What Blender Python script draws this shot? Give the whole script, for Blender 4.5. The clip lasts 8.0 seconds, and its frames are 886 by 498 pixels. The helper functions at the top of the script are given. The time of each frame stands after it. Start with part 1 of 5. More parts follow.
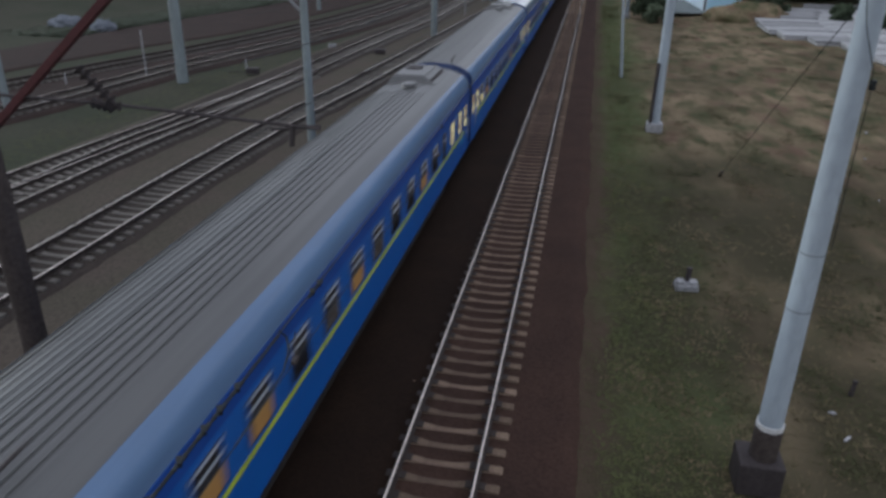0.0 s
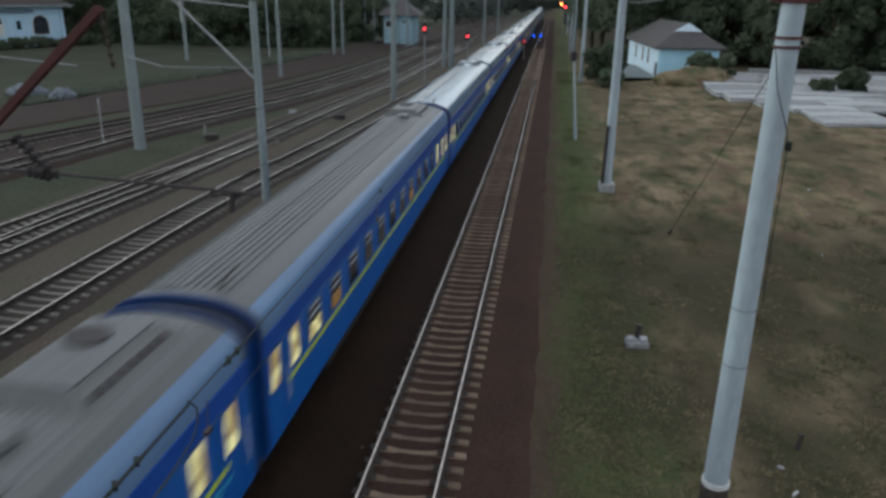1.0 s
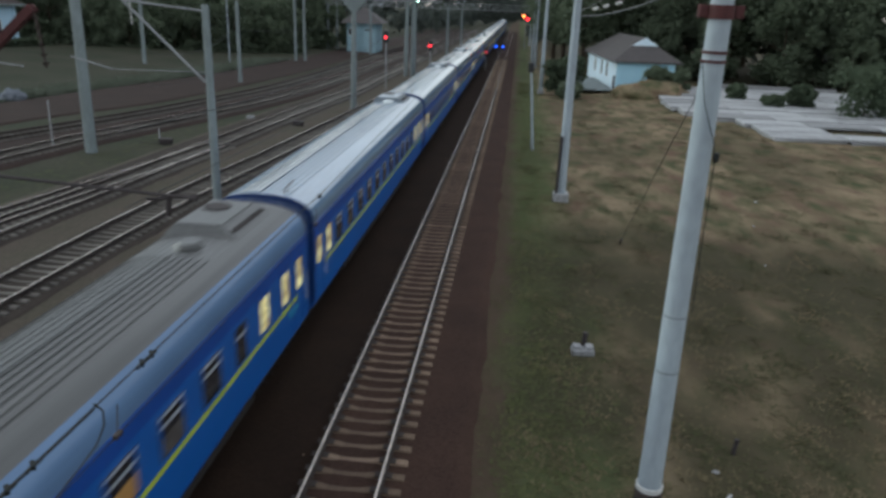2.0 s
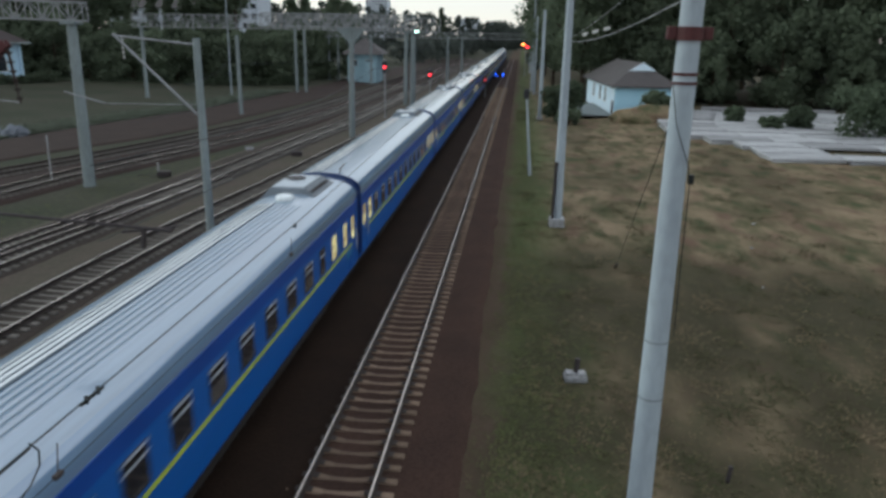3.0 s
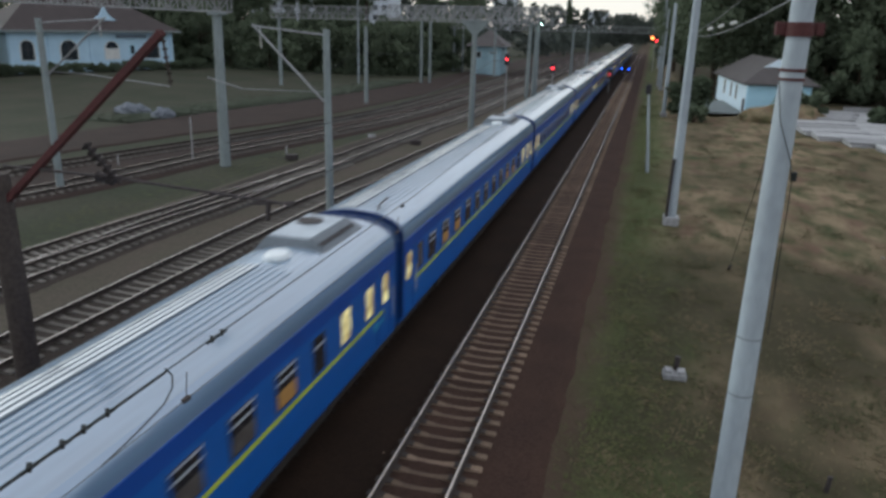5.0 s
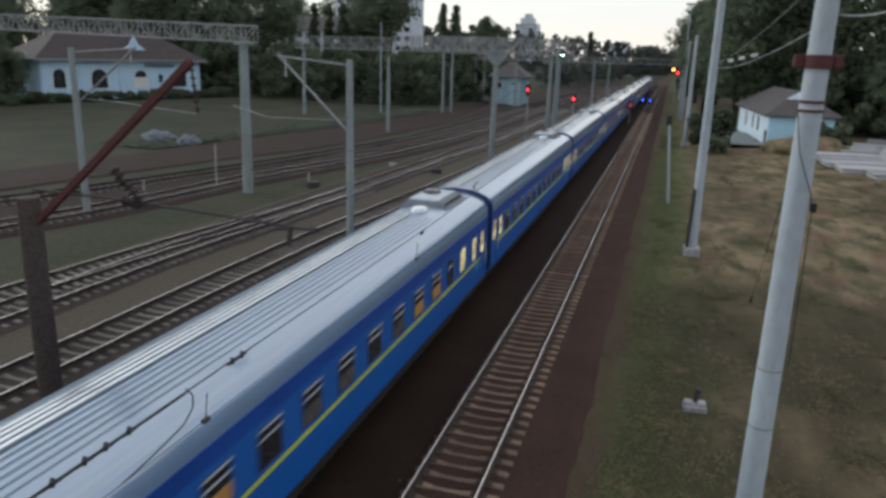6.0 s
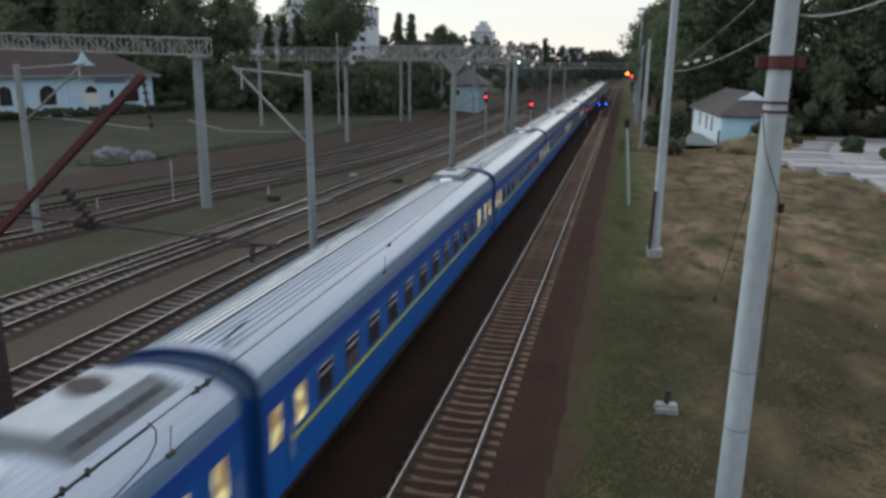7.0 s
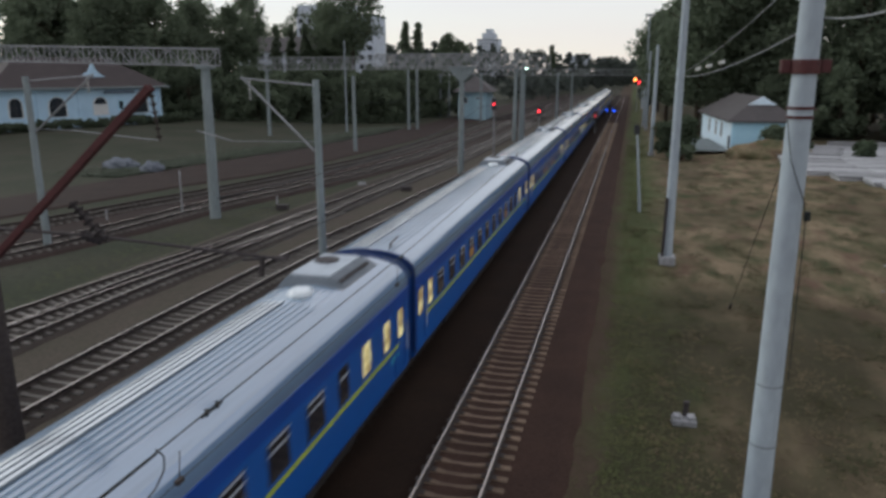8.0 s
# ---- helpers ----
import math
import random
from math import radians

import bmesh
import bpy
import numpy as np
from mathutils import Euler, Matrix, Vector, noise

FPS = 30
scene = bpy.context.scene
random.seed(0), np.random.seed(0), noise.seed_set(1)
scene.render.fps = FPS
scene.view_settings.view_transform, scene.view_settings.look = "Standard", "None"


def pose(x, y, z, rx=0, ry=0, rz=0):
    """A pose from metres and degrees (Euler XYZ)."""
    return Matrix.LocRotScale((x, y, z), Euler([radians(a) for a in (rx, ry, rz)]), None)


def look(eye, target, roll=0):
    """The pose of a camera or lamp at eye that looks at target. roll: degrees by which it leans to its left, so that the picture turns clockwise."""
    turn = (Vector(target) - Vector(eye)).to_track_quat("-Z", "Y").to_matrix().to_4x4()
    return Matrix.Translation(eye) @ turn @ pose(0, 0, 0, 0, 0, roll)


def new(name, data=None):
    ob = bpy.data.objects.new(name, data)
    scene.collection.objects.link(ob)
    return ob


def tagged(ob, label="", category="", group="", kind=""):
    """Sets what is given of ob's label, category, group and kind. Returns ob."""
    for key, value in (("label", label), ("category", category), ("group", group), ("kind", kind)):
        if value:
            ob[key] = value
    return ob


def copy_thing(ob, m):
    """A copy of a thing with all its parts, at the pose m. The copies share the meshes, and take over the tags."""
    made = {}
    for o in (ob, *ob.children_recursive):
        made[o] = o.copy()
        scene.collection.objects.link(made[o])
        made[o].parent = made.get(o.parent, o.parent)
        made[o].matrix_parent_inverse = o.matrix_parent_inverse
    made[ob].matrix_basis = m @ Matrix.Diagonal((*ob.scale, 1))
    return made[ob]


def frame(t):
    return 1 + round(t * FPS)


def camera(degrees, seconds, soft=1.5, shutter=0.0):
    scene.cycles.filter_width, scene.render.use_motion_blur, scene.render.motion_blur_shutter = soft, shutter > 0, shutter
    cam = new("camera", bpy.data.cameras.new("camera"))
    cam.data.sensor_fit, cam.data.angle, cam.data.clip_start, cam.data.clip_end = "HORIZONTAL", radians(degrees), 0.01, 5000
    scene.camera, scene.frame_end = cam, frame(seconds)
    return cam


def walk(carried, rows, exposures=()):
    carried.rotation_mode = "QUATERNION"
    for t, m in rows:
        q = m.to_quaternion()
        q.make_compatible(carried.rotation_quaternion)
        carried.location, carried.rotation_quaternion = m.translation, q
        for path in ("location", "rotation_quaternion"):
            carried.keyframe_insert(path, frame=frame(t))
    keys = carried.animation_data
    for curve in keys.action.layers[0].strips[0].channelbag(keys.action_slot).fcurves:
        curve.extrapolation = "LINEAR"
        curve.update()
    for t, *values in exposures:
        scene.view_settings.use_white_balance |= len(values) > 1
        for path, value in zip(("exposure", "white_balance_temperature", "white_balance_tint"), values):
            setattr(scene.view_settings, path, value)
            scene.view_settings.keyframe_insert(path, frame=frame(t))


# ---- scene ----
cam = camera(63.0, 8.0, soft=3.2, shutter=0.6)
PATH = [
    (0, (2.177, 0.601, 9.811), (1.834, 2.391, 8.988), 0.8),
    (0.2, (2.25, 0.61, 9.84), (1.919, 2.418, 9.052), -0.4),
    (0.4, (2.337, 0.624, 9.859), (2.032, 2.494, 9.219), -1.6),
    (0.5, (2.409, 0.634, 9.863), (2.118, 2.498, 9.198), -2.0),
    (0.8, (2.58, 0.64, 9.863), (2.334, 2.516, 9.213), 1.35),
    (1, (2.691, 0.651, 9.863), (2.423, 2.518, 9.197), 0.7),
    (1.2, (2.804, 0.68, 9.853), (2.562, 2.562, 9.22), -0.1),
    (2.5, (3.391, 0.612, 9.847), (3.258, 2.501, 9.204), 3.3),
    (2.8, (3.57, 0.75, 9.83), (3.398, 2.649, 9.228), 1.7),
    (3, (3.683, 0.842, 9.82), (3.493, 2.75, 9.251), 1.0),
    (3.5, (3.792, 0.675, 9.825), (3.448, 2.555, 9.237), 1.1),
    (4, (3.934, 0.489, 9.919), (3.554, 2.345, 9.277), 3.5),
    (4.5, (4.03, 0.299, 9.842), (3.556, 2.145, 9.237), 1.4),
    (4.7, (4.066, 0.247, 9.842), (3.565, 2.088, 9.244), 1.4),
    (5.8, (4.144, 0.108, 9.834), (3.66, 1.965, 9.27), 1.8),
    (6, (4.148, 0.094, 9.842), (3.59, 1.943, 9.322), 1.7),
    (6.3, (4.12, 0.12, 9.84), (3.552, 1.965, 9.317), 1.9),
    (6.5, (4.097, 0.158, 9.839), (3.59, 2.023, 9.324), 1.5),
    (7, (3.965, 0.348, 9.836), (3.504, 2.23, 9.339), 0.5),
    (7.5, (3.871, 0.505, 9.838), (3.426, 2.396, 9.36), 1.4),
    (8, (3.779, 0.646, 9.835), (3.295, 2.527, 9.358), -0.1),
]
walk(cam, [(t, look(eye, target, roll)) for t, eye, target, roll in PATH],
     exposures=[(0.0, -0.06, 5600, -6), (0.5, 0.03, 5650, -12), (1.0, 0.08, 5700, -14), (2.5, 0.12, 5750, -14), (4.5, 0.15, 5800, -12), (6.0, 0.15, 5950, -9), (7.0, 0.12, 6000, -9), (8.0, -0.05, 6000, -7)])

# ---- sky and sun: dusk under thin streaked cloud ----
world = bpy.data.worlds.new("dusk_sky")
scene.world = world
world.use_nodes = True
wn, wl = world.node_tree.nodes, world.node_tree.links
sky = wn.new("ShaderNodeTexSky")
sky.sky_type, sky.sun_disc = "NISHITA", False
sky.sun_elevation, sky.sun_rotation = radians(12.0), radians(-75)
sky.air_density, sky.dust_density, sky.ozone_density = 1.0, 0.4, 2.0
veil = wn.new("ShaderNodeMixRGB")
veil.inputs[0].default_value = 0.7
low = wn.new("ShaderNodeMixRGB")
low.inputs[1].default_value, low.inputs[2].default_value = (8.6, 6.75, 6.8, 1), (8.0, 6.95, 7.5, 1)
rise, axes, around = wn.new("ShaderNodeMapRange"), wn.new("ShaderNodeSeparateXYZ"), wn.new("ShaderNodeTexCoord")
rise.inputs[1].default_value, rise.inputs[2].default_value = 0.0, 0.25
wl.new(around.outputs["Generated"], axes.inputs[0])
wl.new(axes.outputs[2], rise.inputs[0])
wl.new(rise.outputs[0], low.inputs[0])
streak, flat, cloud, soften = wn.new("ShaderNodeTexNoise"), wn.new("ShaderNodeMapping"), wn.new("ShaderNodeMixRGB"), wn.new("ShaderNodeMapRange")
streak.inputs["Scale"].default_value, streak.inputs["Detail"].default_value = 3.0, 5
flat.inputs["Scale"].default_value, flat.inputs["Rotation"].default_value = (1.0, 1.0, 9.0), (0.06, 0.0, 0.0)
soften.inputs[1].default_value, soften.inputs[2].default_value, soften.inputs[4].default_value = 0.38, 0.68, 0.55
cloud.inputs[2].default_value = (8.1, 6.15, 6.65, 1)
wl.new(around.outputs["Generated"], flat.inputs["Vector"])
wl.new(flat.outputs[0], streak.inputs["Vector"])
wl.new(streak.outputs["Fac"], soften.inputs[0])
wl.new(soften.outputs[0], cloud.inputs[0])
wl.new(low.outputs[0], cloud.inputs[1])
wl.new(cloud.outputs[0], veil.inputs[2])
wl.new(sky.outputs[0], veil.inputs[1])
wl.new(veil.outputs[0], wn["Background"].inputs[0])
wn["Background"].inputs[1].default_value = 0.142
sun = new("sun", bpy.data.lights.new("sun", "SUN"))
sun.data.energy, sun.data.angle, sun.data.color = 1.3, radians(30), (1.0, 0.9, 0.86)
sun.matrix_world = look((-58, 16, 15), (0, 0, 0))


# ---- materials ----
def material(name, base, rough=0.8, metal=0.0, second=None, scale=1.0, spread=0.5, bump=0.2, fine=20.0, vary=0.0, grainy=0.55, stretch=None):
    """Two-scale procedural surface: broad stains between two colours, fine grain as colour and relief."""
    m = bpy.data.materials.new(name)
    m.use_nodes = True
    n, l = m.node_tree.nodes, m.node_tree.links
    p = n["Principled BSDF"]
    p.inputs["Roughness"].default_value, p.inputs["Metallic"].default_value = rough, metal
    p.inputs["Specular IOR Level"].default_value = 0.12 if rough >= 0.85 else 0.5
    co = n.new("ShaderNodeTexCoord")
    broad = n.new("ShaderNodeTexNoise")
    broad.inputs["Scale"].default_value, broad.inputs["Detail"].default_value = scale, 6
    grain = n.new("ShaderNodeTexNoise")
    grain.inputs["Scale"].default_value, grain.inputs["Detail"].default_value = fine, 4
    where = co.outputs["Object"]
    if stretch:
        mp = n.new("ShaderNodeMapping")
        mp.inputs["Scale"].default_value = stretch
        l.new(where, mp.inputs["Vector"])
        where = mp.outputs[0]
    for t in (broad, grain):
        l.new(where, t.inputs["Vector"])
    ramp = n.new("ShaderNodeValToRGB")
    ramp.color_ramp.elements[0].position, ramp.color_ramp.elements[1].position = 0.5 - spread / 2, 0.5 + spread / 2
    other = second or tuple(c * 0.72 for c in base)
    ramp.color_ramp.elements[0].color, ramp.color_ramp.elements[1].color = (*base, 1), (*other, 1)
    l.new(broad.outputs["Fac"], ramp.inputs[0])
    mul = n.new("ShaderNodeMixRGB")
    mul.blend_type = "MULTIPLY"
    mul.inputs[0].default_value = grainy
    l.new(ramp.outputs[0], mul.inputs[1])
    gr = n.new("ShaderNodeValToRGB")
    gr.color_ramp.elements[0].position, gr.color_ramp.elements[1].position = 0.3, 0.62
    gr.color_ramp.elements[0].color, gr.color_ramp.elements[1].color = (0.45, 0.45, 0.45, 1), (1.15, 1.15, 1.15, 1)
    l.new(grain.outputs["Fac"], gr.inputs[0])
    l.new(gr.outputs[0], mul.inputs[2])
    out = mul
    if vary:
        info, hsv, mp = n.new("ShaderNodeObjectInfo"), n.new("ShaderNodeHueSaturation"), n.new("ShaderNodeMapRange")
        mp.inputs[3].default_value, mp.inputs[4].default_value = 1 - vary, 1 + vary
        l.new(info.outputs["Random"], mp.inputs[0])
        l.new(mp.outputs[0], hsv.inputs["Value"])
        l.new(mul.outputs[0], hsv.inputs["Color"])
        out = hsv
    l.new(out.outputs[0], p.inputs["Base Color"])
    if bump:
        b = n.new("ShaderNodeBump")
        b.inputs["Strength"].default_value, b.inputs["Distance"].default_value = bump, 0.02
        l.new(grain.outputs["Fac"], b.inputs["Height"])
        l.new(b.outputs[0], p.inputs["Normal"])
    return m


def glow(name, colour, strength):
    m = bpy.data.materials.new(name)
    m.use_nodes = True
    p = m.node_tree.nodes["Principled BSDF"]
    p.inputs["Base Color"].default_value = (*(0.08 * c for c in colour), 1)
    p.inputs["Emission Color"].default_value, p.inputs["Emission Strength"].default_value = (*colour, 1), strength
    return m


GRASS = material("dry_grass", (0.10, 0.091, 0.05), 0.95, second=(0.155, 0.123, 0.075), scale=0.75, spread=0.3, bump=0.5, fine=3.6, grainy=0.5, stretch=(1, 0.4, 1))


def patches(m, colour, scale, low, high, shift, stretch=(1, 0.5, 1)):
    """Lay soft-edged patches of another growth over a ground surface."""
    n, l = m.node_tree.nodes, m.node_tree.links
    p = n["Principled BSDF"]
    src = p.inputs["Base Color"].links[0].from_socket
    co, mp, tex = n.new("ShaderNodeTexCoord"), n.new("ShaderNodeMapping"), n.new("ShaderNodeTexNoise")
    mp.inputs["Scale"].default_value, mp.inputs["Location"].default_value = stretch, (shift, shift * 0.7, 0)
    tex.inputs["Scale"].default_value, tex.inputs["Detail"].default_value, tex.inputs["Roughness"].default_value = scale, 3, 0.5
    rng_, mix = n.new("ShaderNodeMapRange"), n.new("ShaderNodeMixRGB")
    rng_.inputs[1].default_value, rng_.inputs[2].default_value = low, high
    l.new(co.outputs["Object"], mp.inputs["Vector"])
    l.new(mp.outputs[0], tex.inputs["Vector"])
    l.new(tex.outputs["Fac"], rng_.inputs[0])
    l.new(rng_.outputs[0], mix.inputs[0])
    l.new(src, mix.inputs[1])
    mix.inputs[2].default_value = (*colour, 1)
    l.new(mix.outputs[0], p.inputs["Base Color"])


patches(GRASS, (0.235, 0.182, 0.117), 0.34, 0.36, 0.70, 3.0)
patches(GRASS, (0.122, 0.080, 0.056), 0.6, 0.48, 0.72, 17.0)
patches(GRASS, (0.062, 0.068, 0.032), 0.8, 0.48, 0.70, 41.0)
BALLAST = material("ballast", (0.060, 0.036, 0.027), 0.95, second=(0.038, 0.024, 0.019), scale=0.5, bump=0.8, fine=14)
TRACKBED = material("yard_track_ballast", (0.040, 0.034, 0.030), 0.95, second=(0.058, 0.048, 0.040), scale=0.8, bump=0.8, fine=12)
YARD = material("yard_earth", (0.085, 0.069, 0.057), 0.95, second=(0.070, 0.066, 0.047), scale=0.3, bump=0.6, fine=9)
def greener(m, colour, weight):
    """Blend towards another ground colour by one of the mesh's own weights."""
    n, l = m.node_tree.nodes, m.node_tree.links
    p = n["Principled BSDF"]
    src = p.inputs["Base Color"].links[0].from_socket
    att, mix = n.new("ShaderNodeAttribute"), n.new("ShaderNodeMixRGB")
    att.attribute_name = weight
    l.new(att.outputs["Fac"], mix.inputs[0])
    l.new(src, mix.inputs[1])
    mix.inputs[2].default_value = (*colour, 1)
    l.new(mix.outputs[0], p.inputs["Base Color"])


greener(GRASS, (0.076, 0.099, 0.039), "green")
# Darker ground colour, weighted to low y and the floor of the wood.
greener(GRASS, (0.044, 0.040, 0.023), "dark_weight")
greener(GRASS, (0.078, 0.054, 0.04), "earth")
RAIL = material("rail_steel", (0.034, 0.024, 0.019), 0.8, 0.0, scale=2, fine=30)
RAILTOP = material("rail_head_polished", (0.88, 0.79, 0.71), 0.26, 1.0, scale=3, fine=40, bump=0.03, grainy=0.15)
SLEEPER = material("sleeper_concrete", (0.235, 0.176, 0.126), 0.9, second=(0.12, 0.088, 0.066), scale=1.6, fine=14, vary=0.28, bump=0.3, grainy=0.4)
CONCRETE = material("mast_concrete", (0.37, 0.42, 0.46), 0.75, second=(0.28, 0.315, 0.35), scale=0.9, fine=9, bump=0.1, grainy=0.2, stretch=(1, 1, 0.35))
# Darker, greener grey than the concrete of the line-side masts.
YARDCONC = material("dark_yard_concrete", (0.25, 0.285, 0.29), 0.85, second=(0.19, 0.215, 0.215), scale=0.8, fine=8, bump=0.1, grainy=0.25, stretch=(1, 1, 0.35))
SLAB = material("slab_concrete", (0.45, 0.455, 0.465), 0.9, second=(0.27, 0.272, 0.275), scale=0.45, fine=8, vary=0.25, bump=0.4)
BLUE = material("coach_blue_paint", (0.018, 0.105, 0.39), 0.30, second=(0.016, 0.085, 0.33), scale=0.8, fine=6, bump=0.01, grainy=0.1, stretch=(1, 0.2, 1))
DEEP = material("coach_dark_blue_paint", (0.015, 0.07, 0.34), 0.33, scale=0.7, fine=6, bump=0.02, grainy=0.1)
NAVY = material("coach_navy_paint", (0.010, 0.036, 0.15), 0.45, scale=0.7, fine=6, bump=0.02, grainy=0.1)
ROOF = material("coach_roof_paint", (0.19, 0.29, 0.41), 0.28, second=(0.135, 0.21, 0.305), scale=2.2, spread=0.6, fine=9, bump=0.02, grainy=0.25, stretch=(1, 0.06, 0.5))
ROOF.node_tree.nodes["Principled BSDF"].inputs["Specular IOR Level"].default_value = 0.9
ROOFWHITE = material("roof_unit_paint", (0.46, 0.51, 0.56), 0.34, second=(0.32, 0.37, 0.42), scale=1.5, fine=6, bump=0.05, grainy=0.25)
# Bluish shoulder paint with the highlight along the roof edge mixed into it.
SHOULDER = material("roof_shoulder_sheen_paint", (0.13, 0.21, 0.36), 0.26, second=(0.10, 0.16, 0.28), scale=1.2, fine=6, bump=0.01, grainy=0.15, stretch=(1, 0.1, 1))
# Roof edge tinted darker blue for the sky it reflects.
PALESHOULDER = material("pale_shoulder_sheen_paint", (0.17, 0.27, 0.43), 0.28, second=(0.13, 0.21, 0.34), scale=1.2, fine=6, bump=0.01, grainy=0.15, stretch=(1, 0.1, 1))
UNITSIDE = material("roof_unit_casing", (0.15, 0.175, 0.20), 0.5, second=(0.09, 0.11, 0.13), scale=1.5, fine=6, bump=0.05, grainy=0.25)
# Pale strips for the rib crests, dark strips for the valleys between.
RIBPALE = material("roof_rib_paint", (0.74, 0.79, 0.82), 0.34, scale=1.5, fine=6, bump=0.02, grainy=0.15)
SEAM = material("roof_seam_paint", (0.22, 0.30, 0.38), 0.5, scale=1.5, fine=6, bump=0.02, grainy=0.2, stretch=(1, 0.1, 1))
RIBDARK = material("roof_seam_grime", (0.12, 0.145, 0.175), 0.7, scale=1.5, fine=6, bump=0.02, grainy=0.2)
TEALPAINT = material("teal_lettering", (0.10, 0.45, 0.55), 0.4, scale=1, fine=8, bump=0.02)
for paint in (ROOF, RIBPALE, SEAM, PALESHOULDER):
    p = paint.node_tree.nodes["Principled BSDF"]
    p.inputs["Coat Weight"].default_value, p.inputs["Coat Roughness"].default_value, p.inputs["Coat IOR"].default_value = 1.0, 0.12, 2.6
STRIPE = material("coach_stripe_paint", (0.50, 0.60, 0.04), 0.4, scale=1, fine=8, bump=0.02)
ALU = material("window_aluminium", (0.62, 0.66, 0.72), 0.4, 0.15, scale=3, fine=20, bump=0.05)
RUBBER = material("black_rubber", (0.02, 0.02, 0.025), 0.7, scale=2, fine=14)
UNDER = material("underframe_grime", (0.035, 0.03, 0.028), 0.85, scale=2, fine=12)
GLASS = material("coach_window_glass", (0.02, 0.022, 0.028), 0.08, scale=1, fine=3, bump=0.0)
LIT = glow("lit_window", (1.0, 0.78, 0.36), 0.75)
p = LIT.node_tree.nodes["Principled BSDF"]
tex, tone = LIT.node_tree.nodes.new("ShaderNodeTexNoise"), LIT.node_tree.nodes.new("ShaderNodeValToRGB")
tex.inputs["Scale"].default_value, tex.inputs["Detail"].default_value = 3.4, 3
tone.color_ramp.elements[0].position, tone.color_ramp.elements[1].position = 0.42, 0.56
tone.color_ramp.elements[0].color, tone.color_ramp.elements[1].color = (0.34, 0.21, 0.09, 1), (1.0, 0.80, 0.40, 1)
LIT.node_tree.links.new(LIT.node_tree.nodes.new("ShaderNodeTexCoord").outputs["Object"], tex.inputs["Vector"])
LIT.node_tree.links.new(tex.outputs["Fac"], tone.inputs[0])
LIT.node_tree.links.new(tone.outputs[0], p.inputs["Emission Color"])
DIM = glow("dim_lit_window", (0.9, 0.45, 0.15), 0.14)
REDOX = material("red_oxide_paint", (0.075, 0.018, 0.018), 0.75, scale=2, fine=16)
STEEL = material("galvanised_steel", (0.34, 0.35, 0.36), 0.6, 0.5, scale=2, fine=16)
DARKSTEEL = material("dark_steel", (0.06, 0.05, 0.05), 0.7, 0.3, scale=2, fine=16)
WIRE = material("copper_wire_aged", (0.03, 0.035, 0.035), 0.6, 0.5, scale=3, fine=30)
PORCELAIN = material("insulator_porcelain", (0.62, 0.62, 0.60), 0.3, scale=3, fine=20, bump=0.0)
WALLBLUE = material("pale_blue_render", (0.52, 0.78, 0.92), 0.9, second=(0.45, 0.71, 0.87), scale=0.8, fine=6, grainy=0.15)
STATIONWALL = material("faded_blue_wash", (0.47, 0.62, 0.74), 0.9, second=(0.39, 0.53, 0.65), scale=0.6, fine=6, grainy=0.15)
WALLTEAL = material("faded_teal_render", (0.34, 0.47, 0.53), 0.9, second=(0.27, 0.38, 0.43), scale=0.8, fine=6, grainy=0.2)
WALLWHITE = material("whitewashed_wall", (0.74, 0.85, 0.92), 0.9, second=(0.64, 0.76, 0.86), scale=0.6, fine=6, grainy=0.15)
ROOFTILE = material("grey_roof_sheet", (0.088, 0.078, 0.077), 0.8, second=(0.064, 0.058, 0.058), scale=0.8, fine=9)
BROWNROOF = material("brown_roof_sheet", (0.05, 0.038, 0.037), 0.8, scale=0.6, fine=8)
# Ballast with the shade under and beside the train put into its colour.
TRAINSHADE = material("train_shade_ballast", (0.016, 0.010, 0.0068), 0.95, second=(0.024, 0.0145, 0.0095), scale=0.6, bump=0.8, fine=14)
# Near-black sleepers of the track under the train.
TIMBER = material("dark_timber", (0.03, 0.024, 0.02), 0.9, second=(0.022, 0.018, 0.016), scale=1, fine=12)
RUBBLE = material("grey_rubble", (0.20, 0.22, 0.25), 0.9, second=(0.12, 0.13, 0.15), scale=1.2, fine=5, bump=0.6)
FASTENING = material("rail_fastening_plate", (0.035, 0.026, 0.022), 0.8, scale=2, fine=20)
CURTAIN = material("curtained_window", (0.13, 0.12, 0.11), 0.25, second=(0.05, 0.045, 0.045), scale=2.5, fine=6, bump=0.0)
DARKGRASS = material("shaded_verge_grass", (0.039, 0.045, 0.028), 0.95, second=(0.058, 0.056, 0.04), scale=0.15, spread=0.35, bump=0.5, fine=4, grainy=0.4)
DARKBALLAST = material("dark_brown_ballast", (0.048, 0.034, 0.029), 0.95, second=(0.034, 0.026, 0.023), scale=0.4, bump=0.8, fine=10)
ROOFGREY = material("weathered_roof_paint", (0.125, 0.127, 0.124), 0.36, second=(0.062, 0.064, 0.064), scale=3.2, spread=0.6, fine=9, bump=0.02, grainy=0.2, stretch=(1, 0.025, 0.3))
ROOFGREY.node_tree.nodes["Principled BSDF"].inputs["Specular IOR Level"].default_value = 0.6
MASTDARK = material("weathered_dark_mast", (0.075, 0.062, 0.055), 0.85, second=(0.05, 0.042, 0.038), scale=1.0, fine=10, bump=0.2)
YARDSLEEPER = material("grey_sleeper_concrete", (0.21, 0.20, 0.18), 0.9, second=(0.13, 0.12, 0.105), scale=1.2, fine=14, vary=0.25, bump=0.3, grainy=0.4)
DARKWIN = material("dark_window_glass", (0.03, 0.035, 0.04), 0.15, scale=1, fine=4, bump=0.0)
